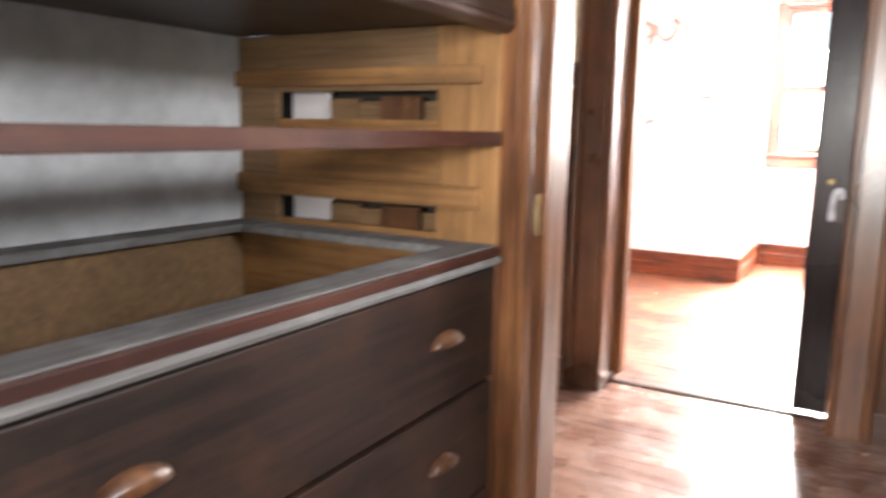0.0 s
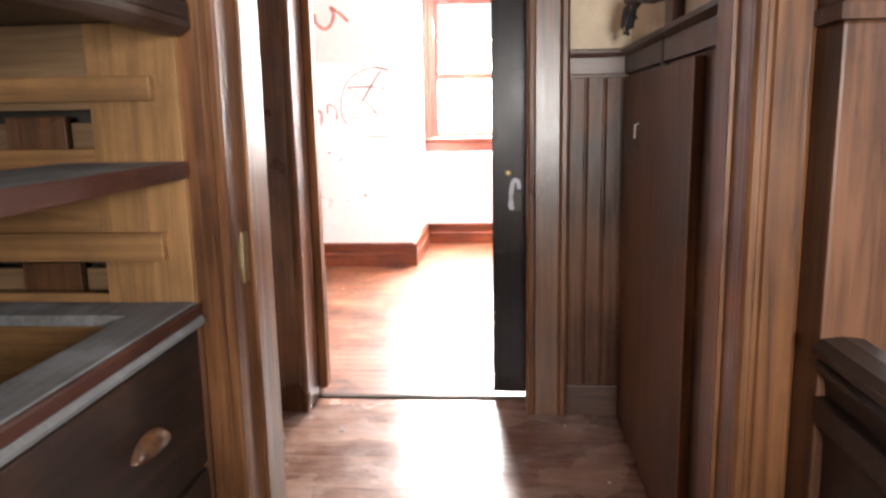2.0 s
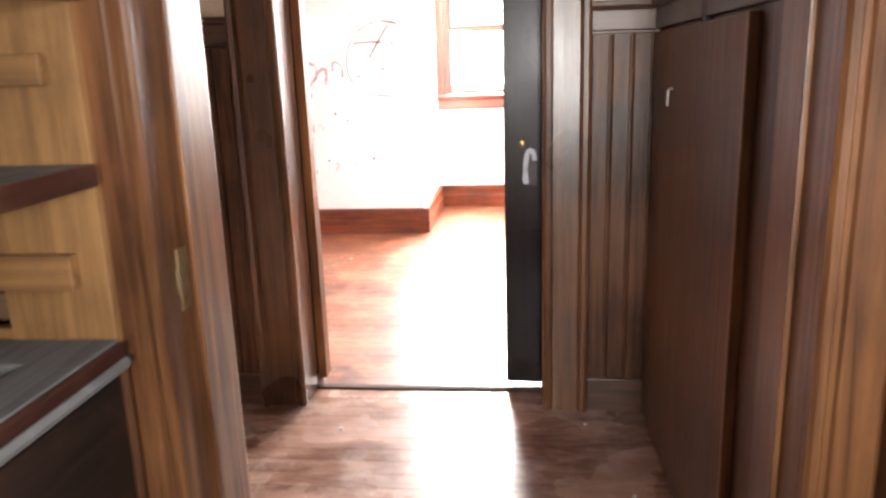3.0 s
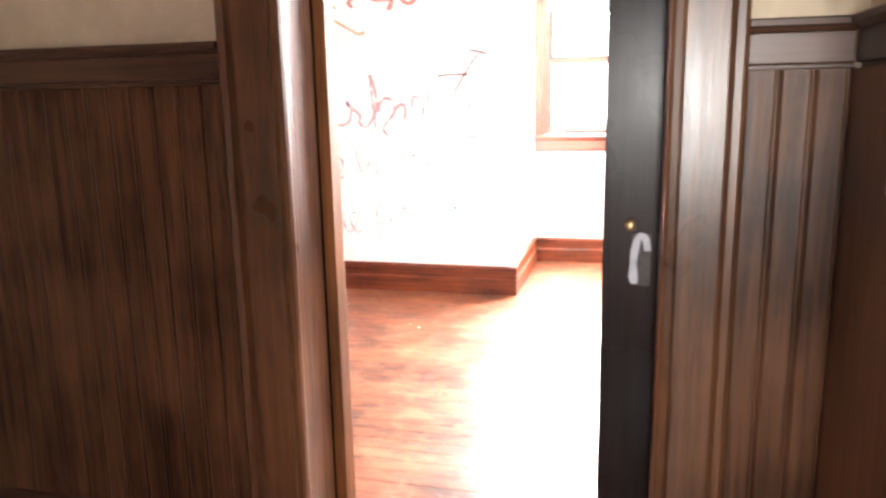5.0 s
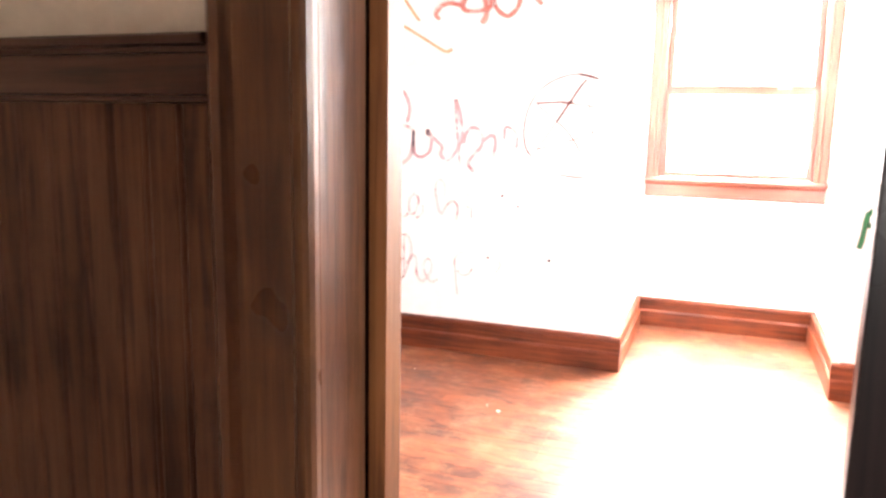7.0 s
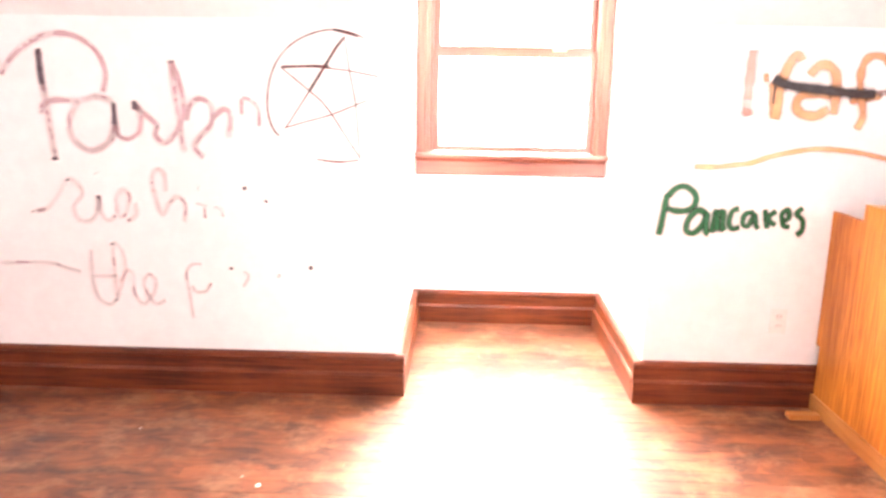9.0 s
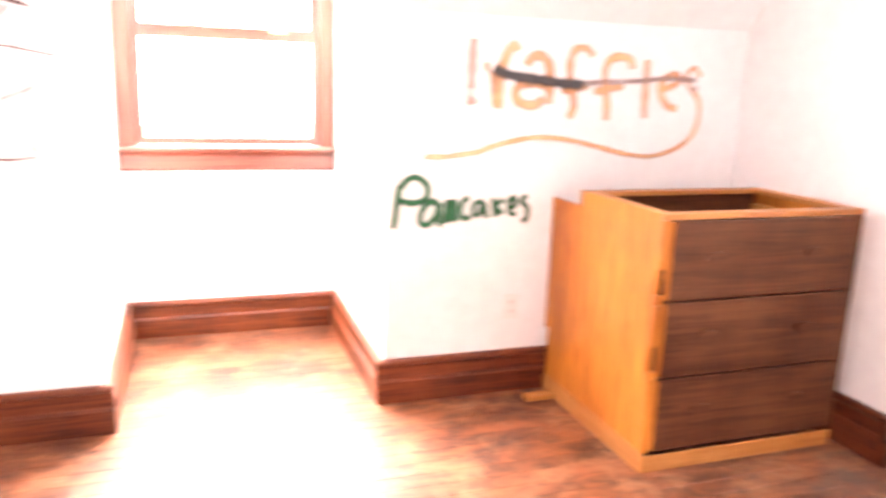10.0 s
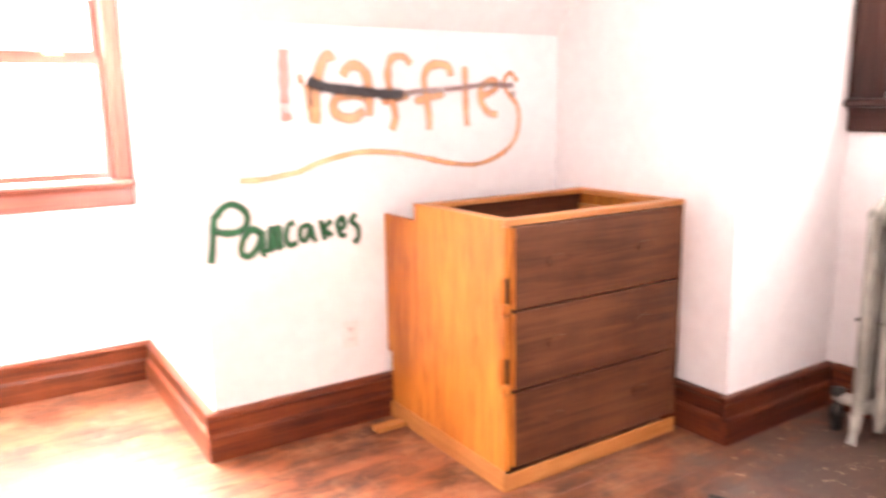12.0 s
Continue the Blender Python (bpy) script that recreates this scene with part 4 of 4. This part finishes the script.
elbow = [(2.43, 4.49, 0.145), (2.44, 4.45, 0.145), (2.45, 4.42, 0.135), (2.455, 4.405, 0.105), (2.455, 4.40, 0.06), (2.455, 4.40, 0.0)]
part("return_pipe", tube(elbow, 0.021, 12, [1, 1.25, 1.3, 1.25, 1, 1]), brass, radiator, "brassy elbow pipe")
part("air_vent", tube([(2.40, 4.50, 0.93), (2.40, 4.46, 0.935), (2.40, 4.435, 0.95), (2.40, 4.43, 1.0)], 0.008, 8), brass, radiator)
part("vent_cap", lathe([(0.012, 0), (0.018, 0.01), (0.018, 0.06), (0.01, 0.07)], (2.40, 4.43, 1.0)), iron, radiator)

# ---- small things ----
outlet = thing("wall_outlet", (0.775, KNEE_Y, 0.40), "white duplex power outlet on the knee wall", "outlet")
part("plate", box(0.738, 0.812, KNEE_Y - 0.006, KNEE_Y, 0.345, 0.462, 0.002), plastic, outlet)
for z in (0.382, 0.425):
    part("socket", lathe([(0.017, 0), (0.017, 0.002), (0.015, 0.0025)], (0.775, KNEE_Y - 0.006, z), 'y', 16), plastic, outlet)
    part("slots", boxes((0.7665, 0.769, KNEE_Y - 0.0093, KNEE_Y - 0.0086, z - 0.002, z + 0.008), (0.781, 0.7835, KNEE_Y - 0.0093, KNEE_Y - 0.0086, z - 0.002, z + 0.008)), iron, outlet)
single("wood_scrap", box(0.80, 0.935, 6.12, 6.175, 0.0, 0.024, 0.004), oak_x, "short offcut of pale wood beside the chest", "scrap")
single("thin_stick", tube([(1.515, 4.995, 0.008), (1.55, 4.93, 0.006), (1.575, 4.86, 0.010), (1.605, 4.755, 0.006)], 0.007, 8, [1.2, 1, 0.9, 0.5]), black_rubber, "dark thin bent stick lying on the floor", "stick")
for k, (x, y, s) in enumerate(((-1.39, 5.44, 0.013), (-1.46, 5.50, 0.006), (-2.0, 5.86, 0.007), (-0.86, 2.95, 0.012), (0.05, 3.02, 0.010), (0.16, 2.55, 0.008))):
    bm = bmesh.new()
    bmesh.ops.create_icosphere(bm, subdivisions=2, radius=s)
    for v in bm.verts:
        v.co *= 0.7 + 0.6 * noise.noise(v.co * 60 + Vector((k, 0, 0)))
        v.co.z *= 0.35
    lowest = min(v.co.z for v in bm.verts)
    bmesh.ops.translate(bm, verts=bm.verts[:], vec=(x, y, 0.0 - lowest))
    single("paper_scrap", bm, paper, "tiny crumpled white scrap on the floor", "litter", "floor litter")
rnd = random.Random(9)
bm = bmesh.new()
for i in range(190):
    x, y = rnd.gauss(2.05, 0.26), rnd.gauss(4.80, 0.26)
    if not (1.5 < x < 2.6 and 4.0 < y < 5.18):
        continue
    r = 0.0015 + 0.007 * rnd.random() ** 3
    c = [bm.verts.new((x + r * rnd.uniform(.6, 1.4) * math.cos(a), y + r * rnd.uniform(.6, 1.4) * math.sin(a), 0.0012)) for a in (0, 1.3, 2.6, 3.9, 5.2)]
    top = bm.verts.new((x, y, 0.004))
    for k in range(5):
        bm.faces.new((c[k], c[(k + 1) % 5], top))
tagged(new("paint_flakes", mesh_of(bm, "paint_flakes", plaster_hall)), "scattered pale paint flakes by the radiator", "debris", "", "stuff")


# ---- graffiti ----
def smooth(pts, steps=6):
    out = []
    for i in range(len(pts) - 1):
        p0, p1, p2, p3 = (Vector(pts[max(0, min(len(pts) - 1, i + k))]) for k in (-1, 0, 1, 2))
        for s in range(steps):
            t = s / steps
            out.append(0.5 * (2 * p1 + (p2 - p0) * t + (2 * p0 - 5 * p1 + 4 * p2 - p3) * t * t + (3 * p1 - p0 - 3 * p2 + p3) * t ** 3))
    out.append(Vector(pts[-1]))
    return out


def sprayed(parent, name, pts, width, mat, place, curve=True, lift=0.0015):
    """A painted stroke, a thin ribbon with round ends; place(u, v, lift) puts it on its wall."""
    line = smooth(pts) if curve else [Vector(p) for p in pts]
    bm = bmesh.new()
    layer = bm.verts.layers.float.new("spray")
    across = ((-1.45, 0.0), (-1.0, 0.35), (-0.55, 1.0), (0.55, 1.0), (1.0, 0.35), (1.45, 0.0))
    rows = []
    for i, p in enumerate(line):
        way = line[min(i + 1, len(line) - 1)] - line[max(i - 1, 0)]
        way = way.normalized() if way.length > 1e-6 else Vector((1, 0))
        side = Vector((-way.y, way.x))
        end = min(i, len(line) - 1 - i)
        w = width / 2 * (0.7 if end == 0 else 1.0) * (1 + 0.25 * noise.noise(Vector((p.x * 25, p.y * 25, 3))))
        row = []
        for a, cover in across:
            v = bm.verts.new(place(*(p + side * w * a), lift + 0.00008 * i))
            v[layer] = cover * (0.4 if end == 0 and curve else 1.0)
            row.append(v)
        rows.append(row)
    for a, b in zip(rows, rows[1:]):
        for k in range(len(across) - 1):
            bm.faces.new((a[k], b[k], b[k + 1], a[k + 1]))
    ob = part(name, bm, mat, parent)
    ob.visible_shadow = False
    return ob


lifts = [0.0012]


def write(name, base, label, strokes, width, mat, place, curve=True):
    over = 0.006 if mat in (paint_black, paint_plum, paint_streak) else 0.0
    g = thing(name, base, label, "graffiti")
    for s in strokes:
        lifts[0] = 0.0012 + (lifts[0] + 0.0004) % 0.0045
        sprayed(g, "stroke", s, width, mat, place, curve, lifts[0] + over)
    return g


def on_knee(u, v, lift):
    return (u, KNEE_Y - lift, v)


def on_slope(u, v, lift):
    a = radians(50)
    return (u, KNEE_Y - v * math.cos(a) - lift * math.sin(a), KNEE_Z + v * math.sin(a) - lift * math.cos(a))


def on_arch(u, v, lift):
    return (u, ARCH_Y0 + 0.02 - lift, v)


write("mauve_graffiti", (-2.5, KNEE_Y, 1.3), "large faded mauve sprayed letters Pa", [
    [(-2.706, 1.436), (-2.642, 1.516), (-2.54, 1.588), (-2.438, 1.616), (-2.341, 1.598), (-2.267, 1.538), (-2.237, 1.451), (-2.254, 1.366)],
    [(-2.522, 1.546), (-2.518, 1.41), (-2.507, 1.264), (-2.497, 1.14), (-2.491, 1.068)],
    [(-2.542, 1.268), (-2.522, 1.318), (-2.465, 1.333), (-2.365, 1.333), (-2.283, 1.351), (-2.214, 1.33)],
    [(-2.365, 1.333), (-2.412, 1.254), (-2.405, 1.167), (-2.329, 1.114), (-2.241, 1.158), (-2.209, 1.245)],
], 0.030, paint_mauve, on_knee)
write("mauve_graffiti", (-2.2, KNEE_Y, 1.3), "faded mauve sprayed letters rk running on", [
    [(-2.21, 1.228), (-2.196, 1.183), (-2.156, 1.169), (-2.106, 1.202), (-2.093, 1.272), (-2.115, 1.32)],
    [(-2.108, 1.313), (-2.08, 1.284), (-2.021, 1.231)],
    [(-2.021, 1.231), (-2.034, 1.187), (-1.995, 1.155), (-1.948, 1.193), (-1.902, 1.287), (-1.914, 1.42), (-1.945, 1.508)],
    [(-1.945, 1.508), (-1.938, 1.384), (-1.924, 1.25), (-1.909, 1.114)],
    [(-1.894, 1.251), (-1.872, 1.324), (-1.826, 1.349), (-1.78, 1.314), (-1.784, 1.241), (-1.843, 1.178), (-1.86, 1.135), (-1.822, 1.091)],
    [(-1.778, 1.265), (-1.728, 1.305), (-1.697, 1.279), (-1.707, 1.18)],
], 0.028, paint_mauve, on_knee)
write("mauve_graffiti", (-1.7, KNEE_Y, 1.3), "pale mauve last letter of the word", [
    [(-1.644, 1.36), (-1.602, 1.346), (-1.571, 1.305), (-1.572, 1.232)],
    [(-1.646, 1.36), (-1.647, 1.28)],
], 0.02, paint_mauve, on_knee)
write("black_graffiti", (-2.2, KNEE_Y, 1.3), "dark blobs where the spray can paused on the lettering", [
    [(-2.524, 1.551), (-2.52, 1.537)],
    [(-2.522, 1.541), (-2.521, 1.458), (-2.517, 1.398)],
    [(-2.209, 1.331), (-2.21, 1.228)],
    [(-2.116, 1.337), (-2.114, 1.296)],
    [(-2.023, 1.231), (-2.018, 1.226)],
    [(-1.945, 1.51), (-1.944, 1.498)],
    [(-2.492, 1.083), (-2.491, 1.068)],
], 0.026, paint_plum, on_knee)
write("mauve_graffiti", (-2.4, KNEE_Y, 0.9), "second line of faded mauve script", [
    [(-2.618, 0.835), (-2.551, 0.852), (-2.493, 0.917), (-2.445, 0.985), (-2.399, 0.958), (-2.387, 0.915), (-2.428, 0.862), (-2.413, 0.803), (-2.356, 0.799), (-2.321, 0.846), (-2.31, 0.916)],
    [(-2.31, 0.916), (-2.306, 0.839), (-2.275, 0.8), (-2.234, 0.827)],
    [(-2.316, 1.018), (-2.312, 1.011)],
    [(-2.229, 0.828), (-2.233, 0.905), (-2.199, 0.944), (-2.171, 0.906), (-2.198, 0.828), (-2.229, 0.822)],
    [(-2.147, 0.886), (-2.146, 0.829), (-2.192, 0.797)],
    [(-2.061, 0.934), (-2.061, 1.006), (-2.034, 1.037), (-2.005, 1.012), (-2.005, 0.936)],
    [(-2.06, 0.947), (-2.045, 0.87), (-2.022, 0.832), (-1.992, 0.884), (-1.952, 0.916), (-1.921, 0.881), (-1.926, 0.795)],
], 0.024, paint_mauve_pale, on_knee)
write("mauve_graffiti", (-1.9, KNEE_Y, 0.9), "nearly vanished end of the second mauve line", [
    [(-1.859, 0.969), (-1.855, 0.944)],
    [(-1.871, 0.887), (-1.818, 0.875)],
    [(-1.834, 0.872), (-1.832, 0.816)],
    [(-1.793, 0.873), (-1.762, 0.864), (-1.749, 0.825)],
], 0.016, paint_mauve_pale, on_knee)
write("black_graffiti", (-2.2, KNEE_Y, 0.8), "small dark paint dots on the lower lettering", [
    [(-2.62, 0.837), (-2.616, 0.832)],
    [(-2.447, 0.987), (-2.443, 0.977)],
    [(-2.31, 0.916), (-2.311, 0.898)],
    [(-2.268, 0.696), (-2.266, 0.688)],
    [(-2.265, 0.432), (-2.261, 0.424)],
    [(-1.648, 0.969), (-1.643, 0.953)],
    [(-1.723, 0.597), (-1.721, 0.584)],
    [(-1.553, 0.899), (-1.548, 0.909)],
    [(-1.358, 0.611), (-1.353, 0.593)],
], 0.018, paint_plum, on_knee)
write("mauve_graffiti", (-2.5, KNEE_Y, 0.5), "faded mauve sprayed word the after a dash", [
    [(-2.802, 0.59), (-2.669, 0.596), (-2.551, 0.593), (-2.486, 0.573), (-2.422, 0.556)],
    [(-2.367, 0.667), (-2.371, 0.533), (-2.352, 0.438), (-2.302, 0.404), (-2.265, 0.432)],
    [(-2.37, 0.538), (-2.251, 0.541)],
    [(-2.265, 0.432), (-2.218, 0.564), (-2.224, 0.657), (-2.263, 0.693), (-2.266, 0.589), (-2.265, 0.432)],
    [(-2.249, 0.509), (-2.202, 0.569), (-2.18, 0.538), (-2.178, 0.456), (-2.139, 0.411), (-2.093, 0.459), (-2.076, 0.519), (-2.105, 0.553), (-2.132, 0.512), (-2.11, 0.445), (-2.075, 0.413), (-2.034, 0.433)],
], 0.02, paint_mauve_pale, on_knee)
write("mauve_graffiti", (-1.9, KNEE_Y, 0.5), "faded mauve scrawl fading out", [
    [(-1.858, 0.605), (-1.906, 0.601), (-1.932, 0.557), (-1.923, 0.477), (-1.915, 0.395), (-1.909, 0.346)],
    [(-1.911, 0.504), (-1.892, 0.475), (-1.847, 0.478), (-1.818, 0.52)],
    [(-1.666, 0.577), (-1.646, 0.551), (-1.672, 0.502)],
    [(-1.502, 0.568), (-1.508, 0.549)],
], 0.017, paint_mauve_pale, on_knee)
write("star_graffiti", (-1.3, KNEE_Y, 1.3), "thin dark red circle drawn round a star", [
    [(-1.106, 1.615), (-1.167, 1.637), (-1.239, 1.648), (-1.312, 1.637), (-1.397, 1.601), (-1.465, 1.541), (-1.509, 1.463), (-1.53, 1.367), (-1.528, 1.282), (-1.509, 1.226), (-1.483, 1.195)],
    [(-1.323, 1.096), (-1.222, 1.086), (-1.132, 1.097)],
], 0.009, marker, on_knee)
write("star_graffiti", (-1.3, KNEE_Y, 1.3), "thin dark red five-pointed star on the wall", [
    [(-1.457, 1.227), (-1.346, 1.391), (-1.27, 1.509), (-1.225, 1.578), (-1.186, 1.628)],
    [(-1.191, 1.618), (-1.173, 1.487), (-1.145, 1.337), (-1.129, 1.105)],
    [(-1.129, 1.105), (-1.249, 1.292), (-1.293, 1.347), (-1.346, 1.391), (-1.469, 1.49)],
    [(-1.469, 1.49), (-1.339, 1.496), (-1.18, 1.48), (-1.046, 1.456)],
    [(-1.457, 1.232), (-1.249, 1.292), (-1.096, 1.355)],
], 0.007, marker, on_knee, False)
write("star_graffiti", (-1.2, KNEE_Y, 1.4), "heavier dark red strokes of the star", [
    [(-1.469, 1.49), (-1.339, 1.496), (-1.253, 1.493)],
    [(-1.346, 1.391), (-1.27, 1.509), (-1.225, 1.578), (-1.191, 1.618)],
    [(-1.13, 1.621), (-1.186, 1.637), (-1.239, 1.648)],
], 0.014, marker, on_knee)
write("green_graffiti", (0.3, KNEE_Y, 0.8), "green sprayed letters Pan on the knee wall", [
    [(0.229, 0.977), (0.219, 0.909), (0.211, 0.835), (0.202, 0.79)],
    [(0.232, 0.964), (0.264, 1.0), (0.305, 1.009), (0.35, 0.975), (0.352, 0.932), (0.319, 0.904), (0.268, 0.901), (0.225, 0.915)],
    [(0.408, 0.889), (0.367, 0.905), (0.331, 0.864), (0.325, 0.815), (0.357, 0.803), (0.393, 0.842), (0.409, 0.893), (0.409, 0.814), (0.424, 0.804)],
    [(0.435, 0.803), (0.444, 0.86), (0.452, 0.904), (0.461, 0.809)],
    [(0.455, 0.877), (0.479, 0.902), (0.482, 0.834), (0.492, 0.816)],
], 0.029, paint_green, on_knee)
write("green_graffiti", (0.65, KNEE_Y, 0.8), "green sprayed letters cakes on the knee wall", [
    [(0.548, 0.917), (0.519, 0.904), (0.508, 0.855), (0.524, 0.826), (0.557, 0.835)],
    [(0.615, 0.902), (0.577, 0.891), (0.569, 0.85), (0.594, 0.839), (0.617, 0.893), (0.627, 0.846), (0.64, 0.826)],
    [(0.66, 0.917), (0.67, 0.866), (0.678, 0.828)],
    [(0.71, 0.91), (0.675, 0.875), (0.713, 0.844)],
    [(0.74, 0.865), (0.768, 0.878), (0.759, 0.916), (0.736, 0.894), (0.747, 0.846), (0.777, 0.839)],
    [(0.825, 0.926), (0.799, 0.899), (0.828, 0.869), (0.83, 0.825), (0.806, 0.803)],
], 0.025, paint_green, on_knee)
write("orange_graffiti", (0.6, KNEE_Y, 1.4), "faded reddish upright stroke beside the orange lettering", [
    [(0.539, 1.596), (0.536, 1.522), (0.534, 1.418), (0.532, 1.317)],
    [(0.537, 1.345), (0.545, 1.318)],
], 0.05, paint_rose, on_knee)
write("orange_graffiti", (0.8, KNEE_Y, 1.3), "faded orange sprayed letters Wa on the knee wall", [
    [(0.591, 1.476), (0.617, 1.481)],
    [(0.633, 1.465), (0.645, 1.381), (0.659, 1.316), (0.662, 1.403), (0.676, 1.489), (0.706, 1.559), (0.73, 1.574), (0.743, 1.549)],
    [(0.784, 1.491), (0.814, 1.528), (0.853, 1.535), (0.887, 1.511), (0.901, 1.458), (0.904, 1.326)],
    [(0.895, 1.413), (0.821, 1.418), (0.76, 1.407), (0.74, 1.367), (0.77, 1.33), (0.829, 1.325), (0.882, 1.355)],
], 0.046, paint_orange, on_knee)
write("orange_graffiti", (1.2, KNEE_Y, 1.3), "faded orange sprayed letters ff on the knee wall", [
    [(1.112, 1.543), (1.08, 1.573), (1.032, 1.574), (1.002, 1.541), (0.999, 1.474), (1.014, 1.394), (1.029, 1.325), (1.007, 1.268)],
    [(0.961, 1.388), (1.1, 1.416)],
    [(1.317, 1.494), (1.299, 1.536), (1.246, 1.547), (1.195, 1.53), (1.173, 1.481), (1.184, 1.401), (1.195, 1.329), (1.195, 1.261)],
    [(1.122, 1.389), (1.282, 1.419)],
], 0.038, paint_orange, on_knee)
write("orange_graffiti", (1.5, KNEE_Y, 1.3), "faded orange sprayed letters le on the knee wall", [
    [(1.391, 1.542), (1.392, 1.458), (1.394, 1.359), (1.401, 1.273)],
    [(1.477, 1.407), (1.553, 1.435), (1.565, 1.471), (1.52, 1.474), (1.476, 1.442), (1.477, 1.386), (1.517, 1.336), (1.572, 1.322)],
], 0.036, paint_orange, on_knee)
write("orange_graffiti", (1.2, KNEE_Y, 1.1), "orange sprayed letter s trailing into a wavy underline", [
    [(1.692, 1.472), (1.65, 1.514), (1.611, 1.474), (1.633, 1.423), (1.688, 1.367), (1.701, 1.287), (1.673, 1.201), (1.6, 1.143), (1.496, 1.107), (1.4, 1.101), (1.278, 1.118), (1.161, 1.145), (1.049, 1.168), (0.943, 1.181), (0.84, 1.183), (0.742, 1.168), (0.646, 1.144), (0.577, 1.119), (0.51, 1.109), (0.423, 1.098), (0.33, 1.098)],
], 0.024, paint_orange, on_knee)
write("black_graffiti", (0.9, KNEE_Y, 1.4), "thick black sprayed bar struck through orange lettering", [
    [(0.631, 1.478), (0.669, 1.459), (0.726, 1.445), (0.821, 1.436), (0.921, 1.425), (0.998, 1.419), (1.065, 1.42)],
], 0.046, paint_black, on_knee)
write("black_graffiti", (1.4, KNEE_Y, 1.4), "thin streaky end of the black bar, and a drip", [
    [(1.052, 1.419), (1.133, 1.43), (1.247, 1.439), (1.365, 1.445), (1.489, 1.458), (1.669, 1.455)],
    [(1.646, 1.423), (1.68, 1.414)],
], 0.026, paint_streak, on_knee)
write("black_graffiti", (0.75, KNEE_Y, 1.35), "thin black paint drip below the bar", [
    [(0.643, 1.445), (0.642, 1.406), (0.643, 1.37)],
], 0.008, paint_black, on_knee)
write("red_graffiti", (-1.7, 6.05, 2.0), "faded red looping scrawl on the sloped ceiling", [
    [(-1.83, 0.397), (-1.782, 0.46), (-1.716, 0.481), (-1.664, 0.451), (-1.676, 0.385), (-1.75, 0.363), (-1.815, 0.371), (-1.828, 0.408)],
    [(-1.74, 0.531), (-1.698, 0.451), (-1.705, 0.34), (-1.741, 0.283)],
    [(-1.65, 0.469), (-1.643, 0.377), (-1.593, 0.325), (-1.531, 0.369), (-1.497, 0.457), (-1.513, 0.528)],
    [(-1.514, 0.521), (-1.444, 0.456), (-1.394, 0.383)],
    [(-1.953, 0.509), (-1.891, 0.519), (-1.873, 0.49)],
    [(-1.83, 0.397), (-1.898, 0.413), (-1.955, 0.394), (-1.991, 0.349), (-1.973, 0.318)],
], 0.03, paint_red, on_slope)
write("red_graffiti", (-2.1, 6.05, 1.9), "faded orange stroke trailing below the ceiling scrawl", [
    [(-2.257, 0.319), (-2.188, 0.271), (-2.12, 0.215), (-2.033, 0.142), (-1.985, 0.11), (-1.944, 0.127)],
    [(-2.152, 0.456), (-2.119, 0.361), (-2.096, 0.31)],
], 0.02, paint_orange, on_slope)
write("black_graffiti", (0.5, 1.5, 1.0), "black sprayed strokes on the stair wall", [
    [(0.455, 1.275), (0.50, 1.262), (0.56, 1.25)], [(0.50, 1.10), (0.515, 1.02), (0.53, 0.99)], [(0.44, 0.85), (0.455, 0.95), (0.475, 1.0), (0.498, 0.985), (0.505, 0.90)],
], 0.022, paint_black, on_arch)
smear = material("grey_paint_smear", (0.34, 0.34, 0.38), (0.5, 0.5, 0.55), (30, 30, 30), 0.5)
lock_smear = [[(-0.168, 0.86), (-0.165, 0.93), (-0.155, 0.975), (-0.138, 0.975), (-0.130, 0.94)], [(-0.166, 0.90), (-0.164, 0.85)]]


def on_leaf(u, v, lift):
    return (u, 3.3482 - lift, v)


for s in lock_smear:
    sprayed(leaf_r, "paint_smear", s, 0.013, smear, on_leaf)


# ---- floor boards ----
def strip_floor(parent, x0, x1, y0, y1, width, mat, seed):
    """Boards laid along x with staggered ends; alike lengths share one mesh."""
    r = random.Random(seed)
    shared = {}
    rows = round((y1 - y0) / width)
    w = (y1 - y0) / rows
    for i in range(rows):
        x = x0
        while x < x1 - 0.02:
            step = r.choice((0.9, 1.2, 1.5, 1.8)) if x > x0 else r.choice((0.4, 0.7, 1.0, 1.3))
            step = min(step, x1 - x)
            if x1 - x - step < 0.25:
                step = x1 - x
            key = round(step, 3)
            if key not in shared:
                h, g = step / 2 - 0.0003, w / 2 - 0.0003
                shared[key] = mesh_of(prism([(-g, -0.018), (g, -0.018), (g, -0.0006), (g - 0.0008, 0), (-g + 0.0008, 0), (-g, -0.0006)], 'x', -h, h), "board", mat)
            ob = new("board", shared[key])
            ob.parent = parent
            ob.location = (x + step / 2, y0 + (i + 0.5) * w, r.uniform(-0.0003, 0))
            x += step


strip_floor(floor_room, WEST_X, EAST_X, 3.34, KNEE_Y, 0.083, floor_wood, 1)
strip_floor(floor_room, DORM_L, DORM_R, KNEE_Y, BACK_Y, 0.083, floor_wood, 2)
strip_floor(floor_hall, CORR_W, 0.6, 1.5, 3.295, 0.083, hall_wood, 3)
strip_floor(floor_hall, CAB_X, STAIR_E, HALL_S, 1.5, 0.083, hall_wood, 4)
